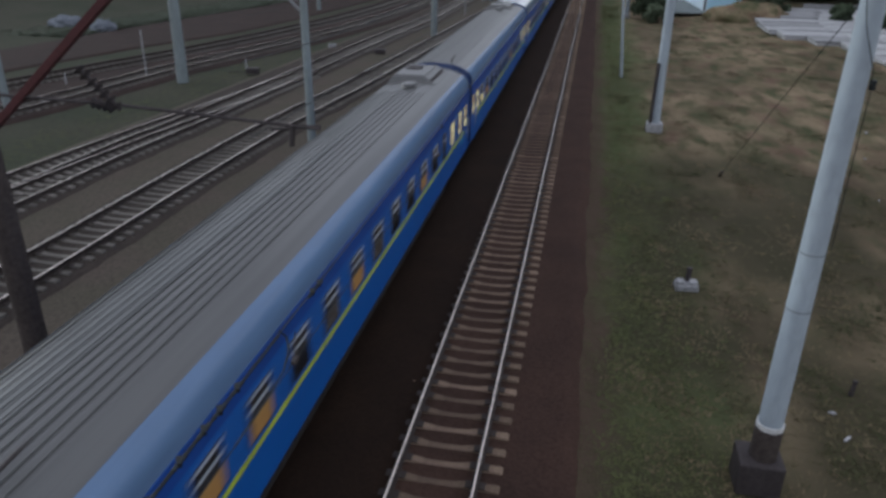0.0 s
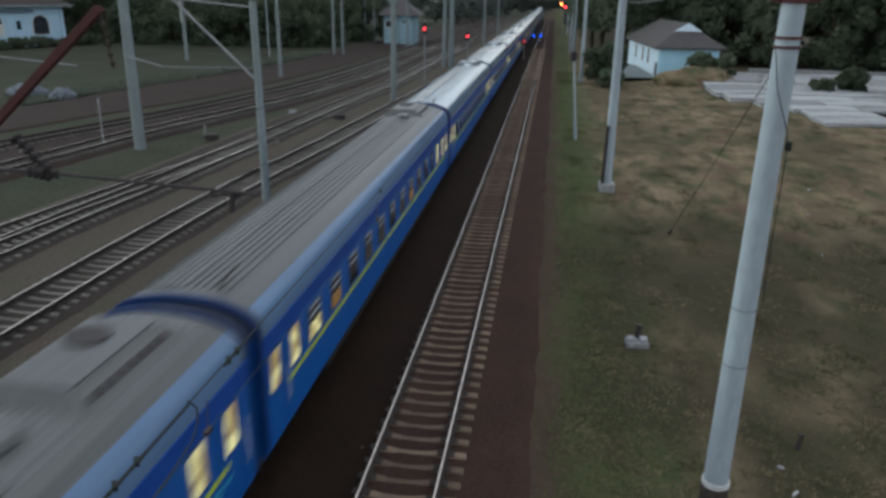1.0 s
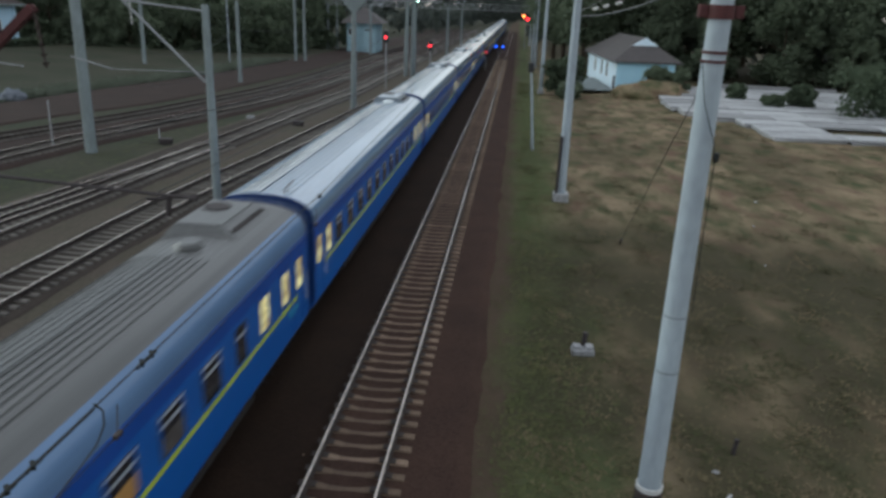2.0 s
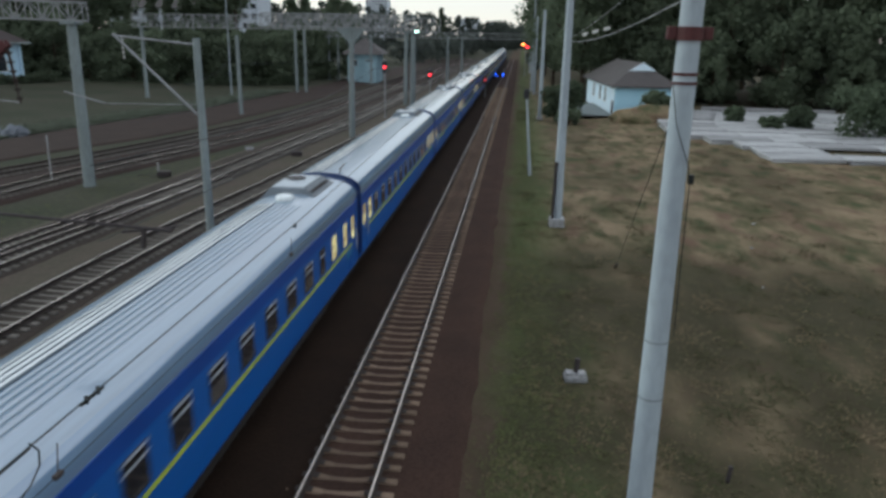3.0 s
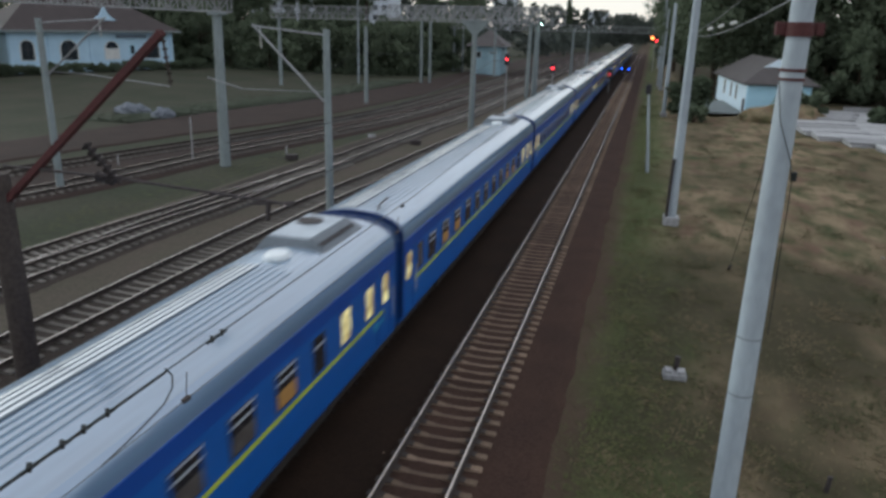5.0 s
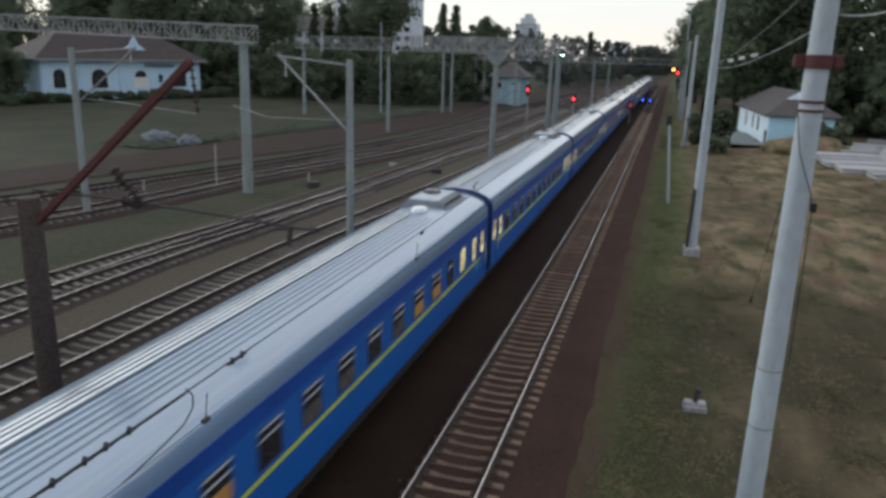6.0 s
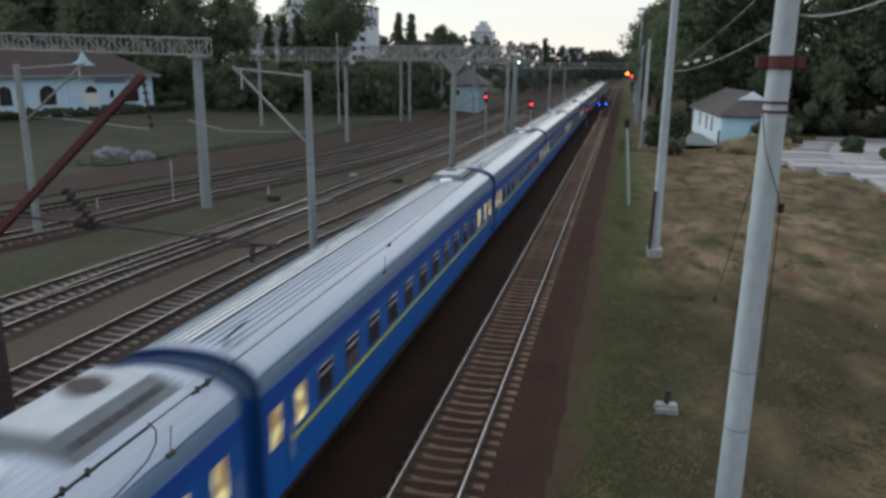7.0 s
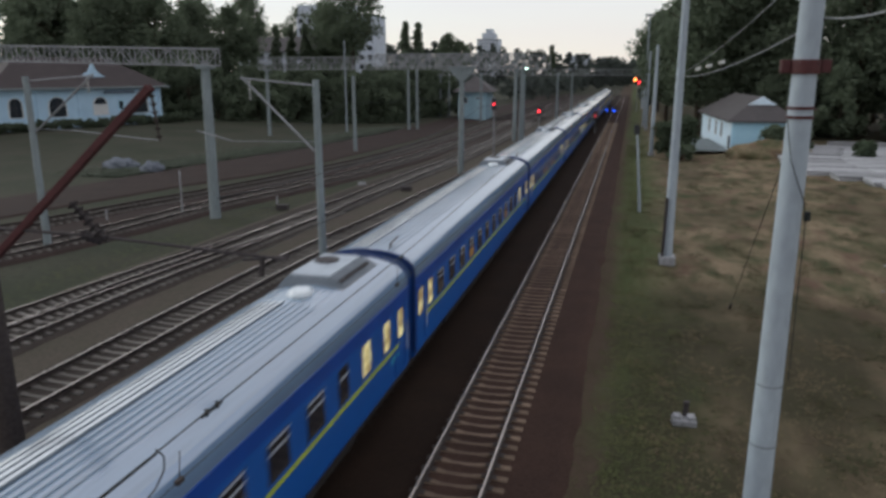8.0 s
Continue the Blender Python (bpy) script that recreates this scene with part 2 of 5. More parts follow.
BARK = material("bark", (0.07, 0.055, 0.04), 0.95, scale=2, fine=12, bump=0.6)
LEAF = material("foliage", (0.14, 0.17, 0.112), 0.85, second=(0.122, 0.145, 0.10), scale=0.5, fine=3, vary=0.2, bump=0.0, grainy=0.2)
LEAFLIGHT = material("grey_green_foliage", (0.13, 0.16, 0.105), 0.85, second=(0.09, 0.115, 0.075), scale=0.6, fine=3, vary=0.2, bump=0.0)
def leafy(m, share):
    """Thin leaves pass part of the light."""
    n, l = m.node_tree.nodes, m.node_tree.links
    p, out = n["Principled BSDF"], n["Material Output"]
    thin, mix = n.new("ShaderNodeBsdfTranslucent"), n.new("ShaderNodeMixShader")
    l.new(p.inputs["Base Color"].links[0].from_socket, thin.inputs["Color"])
    mix.inputs[0].default_value = share
    l.new(p.outputs[0], mix.inputs[1])
    l.new(thin.outputs[0], mix.inputs[2])
    l.new(mix.outputs[0], out.inputs["Surface"])


FARLEAF = material("distant_foliage", (0.10, 0.115, 0.10), 0.9, second=(0.08, 0.09, 0.082), scale=0.05, fine=0.6, bump=0.0, grainy=0.3)
for m in (LEAF, LEAFLIGHT, FARLEAF):
    leafy(m, 0.45)
BLADE = material("grass_blades", (0.07, 0.07, 0.034), 0.9, second=(0.18, 0.142, 0.085), scale=0.24, spread=0.36, fine=2.2, bump=0.0, grainy=0.3)
DARKBLADE = material("dark_grass_clumps", (0.05, 0.057, 0.026), 0.9, second=(0.085, 0.075, 0.042), scale=0.8, fine=5, bump=0.0, grainy=0.3)
STRAW = material("straw_clumps", (0.165, 0.132, 0.08), 0.9, second=(0.12, 0.10, 0.06), scale=0.8, fine=5, bump=0.0, grainy=0.3)
GREENBLADE = material("green_grass_blades", (0.075, 0.092, 0.036), 0.9, second=(0.11, 0.11, 0.05), scale=0.5, fine=5, bump=0.0, grainy=0.2)
EDGEWEED = material("dusty_edge_weeds", (0.075, 0.058, 0.04), 0.9, second=(0.085, 0.08, 0.042), scale=0.9, fine=5, bump=0.0, grainy=0.3)
WEED = material("grey_green_weeds", (0.12, 0.135, 0.105), 0.9, second=(0.085, 0.10, 0.07), scale=0.4, fine=4, bump=0.0, grainy=0.3)
# Whitish render, lightened to blue-white with distance haze in the colour.
FLATGREY = material("hazed_block_render", (0.58, 0.62, 0.68), 0.9, second=(0.48, 0.52, 0.58), scale=0.1, fine=1.5, bump=0.0)
REDLAMP = glow("red_signal_lamp", (1.0, 0.03, 0.05), 5)
# Dull glow for the red reflection along the train, not a signal lamp.
DIMRED = glow("red_reflection_glow", (1.0, 0.08, 0.12), 0.7)
AMBERLAMP = glow("amber_signal_lamp", (1.0, 0.22, 0.05), 9)
BLUELAMP = glow("blue_signal_lamp", (0.03, 0.10, 1.0), 5)
WHITELAMP = glow("cool_white_lamp", (0.7, 1.0, 0.85), 12)
HATCHPAINT = material("ventilator_paint", (0.80, 0.84, 0.86), 0.5, second=(0.70, 0.76, 0.78), scale=3, fine=20)
PAINTWHITE = material("white_paint", (0.72, 0.72, 0.70), 0.7, scale=3, fine=20)


# ---- mesh helpers ----
def box(bm, c, s, rz=0.0, rx=0.0, ry=0.0, bevel=0.0):
    m = pose(*c, rx, ry, rz) @ Matrix.Diagonal((*s, 1))
    got = bmesh.ops.create_cube(bm, size=1, matrix=m)
    if bevel:
        edges = {e for v in got["verts"] for e in v.link_edges}
        bmesh.ops.bevel(bm, geom=list(edges), offset=bevel, segments=2, affect="EDGES", profile=0.6)


def rod(bm, a, b, r0, r1=None, seg=8, caps=True):
    a, b = Vector(a), Vector(b)
    d = b - a
    m = Matrix.Translation((a + b) / 2) @ d.to_track_quat("Z", "Y").to_matrix().to_4x4()
    bmesh.ops.create_cone(bm, cap_ends=caps, segments=seg, radius1=r0, radius2=r0 if r1 is None else r1, depth=d.length, matrix=m)


def loft(bm, rings, closed=True, caps=True):
    """Skin rings of equal length into a surface."""
    vs = [[bm.verts.new(p) for p in ring] for ring in rings]
    n = len(vs[0])
    for a, b in zip(vs, vs[1:]):
        for i in range(n if closed else n - 1):
            bm.faces.new((a[i], a[(i + 1) % n], b[(i + 1) % n], b[i]))
    if caps and closed:
        bm.faces.new(list(reversed(vs[0])))
        bm.faces.new(vs[-1])
    return vs


def mesh_of(name, bm, mat, smooth=False, fix=True):
    if fix:
        bmesh.ops.recalc_face_normals(bm, faces=bm.faces[:])
    me = bpy.data.meshes.new(name)
    bm.to_mesh(me)
    bm.free()
    for m in mat if isinstance(mat, (list, tuple)) else (mat,):
        me.materials.append(m)
    if smooth:
        for p in me.polygons:
            p.use_smooth = True
    return me


def part(name, bm, mat, parent=None, label="", smooth=False, m=None):
    ob = new(name, bm if isinstance(bm, bpy.types.Mesh) else mesh_of(name, bm, mat, smooth))
    ob.parent = parent
    if m is not None:
        ob.matrix_basis = m
    return tagged(ob, label)


def thing(name, m, label, category, group="", kind=""):
    ob = new(name)
    ob.empty_display_size = 0.2
    ob.matrix_basis = m
    return tagged(ob, label, category, group, kind)


def smoothstep(v, a, b):
    k = min(1, max(0, (v - a) / (b - a)))
    return k * k * (3 - 2 * k)


# ---- ground ----
def ground_height(x, y):
    z = -0.42
    z += 0.9 * smoothstep(x, 7, 28) * smoothstep(y, 38, 95)
    z += 0.5 * math.exp(-((x - 20.0) / 4.2) ** 2 - ((y - 92) / 6.0) ** 2)
    z += 1.2 * smoothstep(-x, 46, 75) * smoothstep(y, 50, 100)
    if x > 3.2:
        z += 0.10 * noise.noise((x * 0.35, y * 0.35, 0)) * smoothstep(x, 3.2, 5)
    return z


def ground_sheet():
    xs = [-2500, -900, -400, -200, -140, -110, -90] + [-80 + 3 * i for i in range(25)] + [-5, -2, 1, 2.4, 2.7, 2.95]
    xs += [3.2 + 0.8 * i for i in range(40)] + [40, 50, 65, 90, 140, 250, 500, 1000, 2500]
    ys = [-300, -80, -20, 0] + [4 + 1.2 * i for i in range(75)] + [100 + 6 * i for i in range(20)] + [240, 300, 500, 900, 1800, 3500]
    bm = bmesh.new()
    g = [[bm.verts.new((x, y, ground_height(x, y))) for x in xs] for y in ys]
    for a, b in zip(g, g[1:]):
        for i in range(len(xs) - 1):
            bm.faces.new((a[i], a[i + 1], b[i + 1], b[i]))
    for f in bm.faces:
        f.material_index = 1 if f.calc_center_median().x < -2 else 0
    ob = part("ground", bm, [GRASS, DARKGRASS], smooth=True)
    dark_weight, green, earth = (ob.data.attributes.new(n, "FLOAT", "POINT") for n in ("dark_weight", "green", "earth"))
    for i, v in enumerate(ob.data.vertices):
        x, y = v.co.x, v.co.y
        # Darker at low y, in broad patches, and past the edge of the wood.
        dark_k = 0.95 * (1 - smoothstep(y, 25, 41)) * (0.8 + 0.9 * noise.noise((x * 0.5, y * 0.3, 2))) + 0.4 * smoothstep(noise.noise((x * 0.16, y * 0.08, 7)), 0.0, 0.4)
        dark_k += 0.9 * smoothstep(y, 104, 112) * smoothstep(x, 8, 12)
        dark_weight.data[i].value = min(0.9, max(0.0, dark_k))
        green.data[i].value = 0.85 * (1 - smoothstep(x + 1.2 * noise.noise((x * 0.4, y * 0.15, 4)), 4.6, 7.5))
        earth.data[i].value = 0.9 * (1 - smoothstep(x + 0.7 * noise.noise((x * 0.8, y * 0.5, 8)), 2.9, 3.8))
    tagged(ob, "rough dry grass and bare earth beside the railway", "ground", kind="structure")


ground_sheet()

# centre lines of the tracks as (y, x)
TRACK_MAIN = [(-40, 0), (330, 0)]
TRACK_TRAIN = [(-60, -4.1), (420, -4.1)]
TRACK_YARD_A = [(-30, -15.7), (0, -14.7), (18, -14.15), (25, -14.08), (30, -13.98), (35, -13.8), (40, -13.45), (47, -12.85), (55, -12.35), (67, -11.65), (85, -10.7), (110, -9.7), (330, -8.4)]
TRACK_YARD_B = [(-30, -22.5), (0, -20.3), (22, -19.25), (30, -19.0), (36, -18.5), (43, -18.15), (50, -17.85), (60, -17.4), (72, -16.7), (85, -15.8), (330, -15.0)]
TRACK_YARD_C = [(-30, -50), (0, -41), (34, -30.1), (42, -28.6), (50, -27.5), (61, -24.9), (75, -22.3), (100, -20.5), (330, -19.5)]
TRACK_YARD_D = [(-30, -64), (0, -50), (40, -35.2), (48, -33.0), (55, -31.0), (66, -28.4), (87, -25.2), (130, -24.0), (330, -23.6)]
TRACK_SPUR = [(-30, -26), (0, -23.0), (25, -20.5), (29, -20.1), (34, -19.5), (38, -18.85), (44, -18.05), (52, -17.25)]


def catmull(pts, y):
    for i in range(len(pts) - 1):
        if y <= pts[i + 1][0] or i == len(pts) - 2:
            break
    p = [pts[max(0, i - 1)], pts[i], pts[i + 1], pts[min(len(pts) - 1, i + 2)]]
    t = (y - p[1][0]) / (p[2][0] - p[1][0])
    m1 = (p[2][1] - p[0][1]) / (p[2][0] - p[0][0]) * (p[2][0] - p[1][0])
    m2 = (p[3][1] - p[1][1]) / (p[3][0] - p[1][0]) * (p[2][0] - p[1][0])
    return (2 * t**3 - 3 * t**2 + 1) * p[1][1] + (t**3 - 2 * t**2 + t) * m1 + (-2 * t**3 + 3 * t**2) * p[2][1] + (t**3 - t**2) * m2


def heading(pts, y):
    return math.atan2(-(catmull(pts, y + 0.5) - catmull(pts, y - 0.5)), 1.0)


RAIL_PROFILE = [(-0.075, -0.18), (0.075, -0.18), (0.075, -0.165), (0.012, -0.145), (0.012, -0.04), (0.037, -0.03), (0.037, -0.004),
                (-0.037, -0.004), (-0.037, -0.03), (-0.012, -0.04), (-0.012, -0.145), (-0.075, -0.165)]


def rail_mesh(bm, pts, off, y0, y1, profile):
    n = 2 if len(pts) == 2 else int((y1 - y0) / 2) + 2
    rings = []
    for i in range(n):
        y = y0 + (y1 - y0) * i / (n - 1)
        c, a = catmull(pts, y), heading(pts, y)
        rings.append([(c + (off + px) * math.cos(a), y + (off + px) * math.sin(a), pz) for px, pz in profile])
    loft(bm, rings)


def sleeper_mesh():
    """Prestressed sleeper, thicker under the rails and dipped in the middle."""
    bm = bmesh.new()
    rings = []
    for x, top, w in ((-1.27, -0.20, 0.09), (-1.22, -0.185, 0.105), (-0.55, -0.185, 0.10), (-0.3, -0.222, 0.082), (0, -0.228, 0.08), (0.3, -0.222, 0.082),
                      (0.55, -0.185, 0.10), (1.22, -0.185, 0.105), (1.27, -0.20, 0.09)):
        rings.append([(x, -w - 0.02, -0.36), (x, -w, top - 0.015), (x, -w + 0.025, top), (x, w - 0.025, top), (x, w, top - 0.015), (x, w + 0.02, -0.36)])
    loft(bm, rings)
    n = len(bm.faces)
    for s in (-1, 1):
        box(bm, (s * 0.797, 0, -0.18), (0.40, 0.19, 0.03))
    bm.faces.ensure_lookup_table()
    for f in bm.faces[n:]:
        f.material_index = 1
    return mesh_of("sleeper", bm, (SLEEPER, FASTENING))


SLEEPER_MESH = sleeper_mesh()
YARD_SLEEPER_MESH = SLEEPER_MESH.copy()
YARD_SLEEPER_MESH.materials[0] = YARDSLEEPER


def track(name, pts, y0, y1, near, label, polished=True, wood=False, yard=True):
    """Two rails on sleepers; the sleepers of the stretch near=(a, b) are parts, the farther ones one joined part."""
    ob = thing(name, Matrix(), label, "railway track", kind="structure")
    head = 0.026 if yard else 0.019
    for s in (-1, 1):
        bm = bmesh.new()
        rail_mesh(bm, pts, s * 0.797, y0, y1, RAIL_PROFILE)
        rail = part("rail", bm, RAIL, ob)
        bm = bmesh.new()
        rail_mesh(bm, pts, s * 0.797, y0, y1, [(-head, -0.004), (head, -0.004), (head - 0.006, 0.0), (-head + 0.006, 0.0)])
        part("rail_head", bm, RAILTOP if polished else RAIL, rail, "polished running surface")
    mesh = YARD_SLEEPER_MESH if yard else SLEEPER_MESH
    rest = bmesh.new()
    n = int((y1 - y0) / 0.543)
    for i in range(n):
        y = y0 + 0.543 * i + 0.2
        m = pose(catmull(pts, y), y, 0, 0, 0, math.degrees(heading(pts, y)) + random.uniform(-0.6, 0.6))
        if near[0] <= y <= near[1]:
            part("sleeper", mesh, None, ob, m=m)
        elif y < 150:
            start = len(rest.verts)
            rest.from_mesh(SLEEPER_MESH)
            rest.verts.ensure_lookup_table()
            for v in rest.verts[start:]:
                v.co = m @ v.co
    tagged(part("far_sleepers", rest, TIMBER if wood else YARDSLEEPER if yard else SLEEPER, ob), kind="stuff")
    return ob


def ballast_bed(name, edges, z, label, mat=BALLAST):
    """A bed of crushed stone between two edge lines, each a list of (y, x), with sloped sides and a lumpy top."""
    left, right = edges
    bm = bmesh.new()
    ys = [-40 + 2.5 * i for i in range(14)] + [-5 + 0.7 * i for i in range(100)] + [65 + 4 * i for i in range(60)] + [310, 330]
    rows = []
    for y in ys:
        a, b = catmull(left, y), catmull(right, y) + 0.14 * noise.noise((y * 0.45, 5, z)) + 0.10 * noise.noise((y * 1.7, 9, z))
        n = 22
        row = [(a - 0.5, y, z - 0.35)]
        for i in range(n + 1):
            x = a + (b - a) * i / n
            row.append((x, y, z + 0.018 * noise.noise((x * 2.1, y * 2.1, 3)) + 0.012 * noise.noise((x * 6, y * 6, 1))))
        row.append((b + 0.5, y, z - 0.35))
        rows.append(row)
    loft(bm, rows, closed=False, caps=False)
    ob = part(name, bm, mat, smooth=True)
    return tagged(ob, label, "ballast", kind="structure")


def shifted(pts, dx):
    return [(y, x + dx) for y, x in pts]


ballast_bed("ballast_main", ([(-40, -0.95), (330, -0.95)], [(-40, 2.5), (330, 2.5)]), -0.238, "dark brown crushed-stone bed under the empty track")
ballast_bed("ballast_train", ([(-40, -6.6), (330, -6.6)], [(-40, -0.92), (330, -0.92)]), -0.176, "black crushed-stone bed under the train with its shade put into the colour", TRAINSHADE)
ballast_bed("yard_ground", (shifted(TRACK_YARD_B, -3.0), shifted(TRACK_YARD_A, 3.6)), -0.305, "bare brown earth and ash between the yard tracks", YARD)
ballast_bed("ballast_yard", (shifted(TRACK_YARD_A, -1.5), shifted(TRACK_YARD_A, 1.55)), -0.262, "dark crushed-stone bed of a yard track", TRACKBED)
ballast_bed("ballast_siding", (shifted(TRACK_YARD_B, -2.6), shifted(TRACK_YARD_B, 1.55)), -0.258, "dark crushed-stone bed of sidings", TRACKBED)
ballast_bed("ballast_far", (shifted(TRACK_YARD_D, -2.4), shifted(TRACK_YARD_C, 1.9)), -0.27, "brown crushed-stone bed of the farther sidings", DARKBALLAST)
ballast_bed("ballast_edge", ([(-40, -62), (43, -47.5), (75, -42.5), (98, -38.5), (139, -36), (330, -34)], [(-40, -58), (43, -39.6), (58, -36), (72, -31.6), (120, -28), (330, -28)]),
            -0.3, "brown bare earth strip beyond the sidings", DARKBALLAST)

track("track_main", TRACK_MAIN, -5, 330, (7, 95), "straight railway track with polished rails and concrete sleepers", yard=False)
track("track_train", TRACK_TRAIN, -40, 420, (300, 301), "railway track carrying the passenger train", wood=True)
track("track_yard_near", TRACK_YARD_A, -25, 330, (12, 66), "curving yard track with rusty sleepers")
track("track_yard_middle", TRACK_YARD_B, -25, 330, (16, 60), "yard track beside a merging spur")
track("track_spur", TRACK_SPUR, -25, 50, (300, 301), "merging spur rails")
track("track_siding_far", TRACK_YARD_C, -25, 330, (26, 60), "siding track crossing the yard")
track("track_siding_farthest", TRACK_YARD_D, -25, 330, (300, 301), "farthest siding track", polished=False)


# ---- the passenger train ----
COACH = 26.7
HALF = 1.53


def body_profile():
    return [(-1.46, 0.80), (-HALF, 0.95), (-HALF, 2.0), (-HALF, 3.0), (-1.50, 3.46)], [(1.50, 3.46), (HALF, 3.0), (HALF, 2.0), (HALF, 0.95), (1.46, 0.80)]


def roof_profile():
    pts = []
    n = 220
    for i in range(n + 1):
        a = math.pi * i / n
        x = -1.52 * math.cos(a)
        z = 3.46 + 0.86 * math.sin(a) ** 0.62
        if -1.36 < x < 0.85:
            z += (0.012 if x < -0.5 else 0.006) * max(0.0, -math.cos(2 * math.pi * (x + 1.33) / 0.17))
        pts.append((x, z))
    return pts


def pane_mesh(mat):
    """A pane whose upper half is a drawn blind where a lamp burns below it."""
    bm = bmesh.new()
    box(bm, (0, 0, 0.19), (0.012, 0.8, 0.38))
    n = len(bm.faces)
    box(bm, (0, 0, -0.19), (0.012, 0.8, 0.38))
    bm.faces.ensure_lookup_table()
    for f in bm.faces[n:]:
        f.material_index = 1
    return mesh_of("pane", bm, (GLASS if mat is not LIT else CURTAIN, mat))


PANES = [pane_mesh(m) for m in (GLASS, CURTAIN, DIM, LIT)]


def coach():
    """A 26.7 m sleeping coach: origin at its leading end, rail level, reaching along +y."""
    ob = thing("passenger_coach", Matrix(), "blue passenger coach with a lime stripe and pale grey ribbed roof", "train coach", "coaches of the passenger train")
    y0, y1 = 0.32, COACH - 0.32
    left, right = body_profile()
    bm = bmesh.new()
    loft(bm, [[(x, y, z) for x, z in left + right] for y in (y0, y1)])
    part("body", bm, BLUE, ob)
    bm = bmesh.new()
    ring = roof_profile()
    ends = [(y0 + 0.0, 0.93), (y0 + 0.18, 1.0), (y1 - 0.18, 1.0), (y1, 0.93)]
    loft(bm, [[(x, y, 3.46 + (z - 3.46) * k) for x, z in ring] for y, k in ends])
    part("roof", bm, ROOF, ob, "pale grey ribbed metal roof", smooth=False)
    for s in (-1, 1):
        bm = bmesh.new()
        box(bm, (s * 1.525, COACH / 2, 3.44), (0.05, y1 - y0, 0.07))
        box(bm, (s * 1.532, COACH / 2, 3.24), (0.012, y1 - y0, 0.30))
        part("gutter", bm, DEEP, ob, "dark blue band under the roof edge")
        bm = bmesh.new()
        box(bm, (s * 1.533, COACH / 2 + 0.1, 1.90), (0.014, COACH - 3.1, 0.105))
        part("stripe", bm, STRIPE, ob, "lime yellow stripe")
        bm = bmesh.new()
        box(bm, (s * 1.34, COACH / 2, 0.62), (0.1, COACH - 9.5, 0.3))
        part("skirt", bm, UNDER, ob)
    # windows on both sides
    for s in (-1, 1):
        for i in range(10):
            y = 3.55 + 1.76 * i
            bm = bmesh.new()
            box(bm, (s * 1.535, y, 2.5), (0.03, 0.9, 0.86), bevel=0.012)
            w = part("window", bm, RUBBER, ob)
            part("pane", PANES[0], None, w, m=pose(s * 1.549, y, 2.5))
            bm = bmesh.new()
            box(bm, (s * 1.557, y, 2.70), (0.02, 0.86, 0.04))
            part("hopper_bar", bm, ALU, w, "bright aluminium bar")
            bm = bmesh.new()
            box(bm, (s * 1.557, y, 2.90), (0.02, 0.86, 0.035))
            part("top_bar", bm, ALU, w, "bright aluminium bar")
        bm = bmesh.new()
        box(bm, (s * 1.535, 21.0, 2.5), (0.03, 0.62, 0.92), bevel=0.012)
        w = part("window", bm, RUBBER, ob)
        bm = bmesh.new()
        box(bm, (s * 1.549, 21.0, 2.5), (0.012, 0.52, 0.82))
        part("narrow_pane", bm, GLASS, w)
        bm = bmesh.new()
        box(bm, (s * 1.557, 21.0, 2.72), (0.02, 0.58, 0.045))
        part("hopper_bar", bm, ALU, w, "bright aluminium bar")
        for y, wd in ((0.92, 0.46), (2.12, 0.52), (22.55, 0.55), (24.2, 0.5), (25.45, 0.44)):
            bm = bmesh.new()
            box(bm, (s * 1.536, y, 2.56), (0.03, wd + 0.1, 1.02), bevel=0.02)
            w = part("window", bm, DEEP, ob)
            bm = bmesh.new()
            box(bm, (s * 1.550, y, 2.56), (0.012, wd, 0.84), bevel=0.005)
            part("lit_pane", bm, LIT, w, "warm lit window")
        bm = bmesh.new()
        for dy, dz, l in ((0, 0, 0.34), (0.02, -0.13, 0.28), (0.44, -0.05, 0.2)):
            box(bm, (s * 1.534, 24.75 + dy, 1.68 + dz), (0.012, l, 0.07))
        part("side_lettering", bm, TEALPAINT, ob, "small pale teal lettering bars")
        for y in (0.95, 25.4):
            bm = bmesh.new()
            for dy in (-0.48, 0.48):
                box(bm, (s * 1.537, y + dy, 2.1), (0.02, 0.025, 2.1))
            box(bm, (s * 1.537, y, 3.15), (0.02, 0.98, 0.025))
            part("door_seam", bm, DEEP, ob)
            bm = bmesh.new()
            rod(bm, (s * 1.58, y + 0.62, 1.5), (s * 1.58, y + 0.62, 2.4), 0.018, seg=6)
            part("handrail", bm, ALU, ob)
    for i in range(13):
        for dx, w, h, mat in ((0.0, 0.032 if 4 <= i <= 7 else 0.014, 0.022, RIBDARK if 4 <= i <= 7 else SEAM), (0.085, 0.085, 0.02, RIBPALE)):
            x = -1.33 + 0.17 * i + dx
            if mat is RIBPALE and not 3 <= i <= 6:
                continue
            z = 3.46 + 0.86 * (1 - (x / 1.52) ** 2) ** 0.31 + (0.02 if mat is RIBPALE else 0.016)
            slope = 0.5332 * -x / 2.3104 * (1 - (x / 1.52) ** 2) ** -0.69
            bm = bmesh.new()
            box(bm, (x, 11.05, z), (w, 20.7, h), ry=-math.degrees(math.atan(slope)))
            part("roof_rib" if mat is RIBPALE else "roof_seam", bm, mat, ob)
    # roof gear
    bm = bmesh.new()
    y_a, y_b = 22.8, 25.75
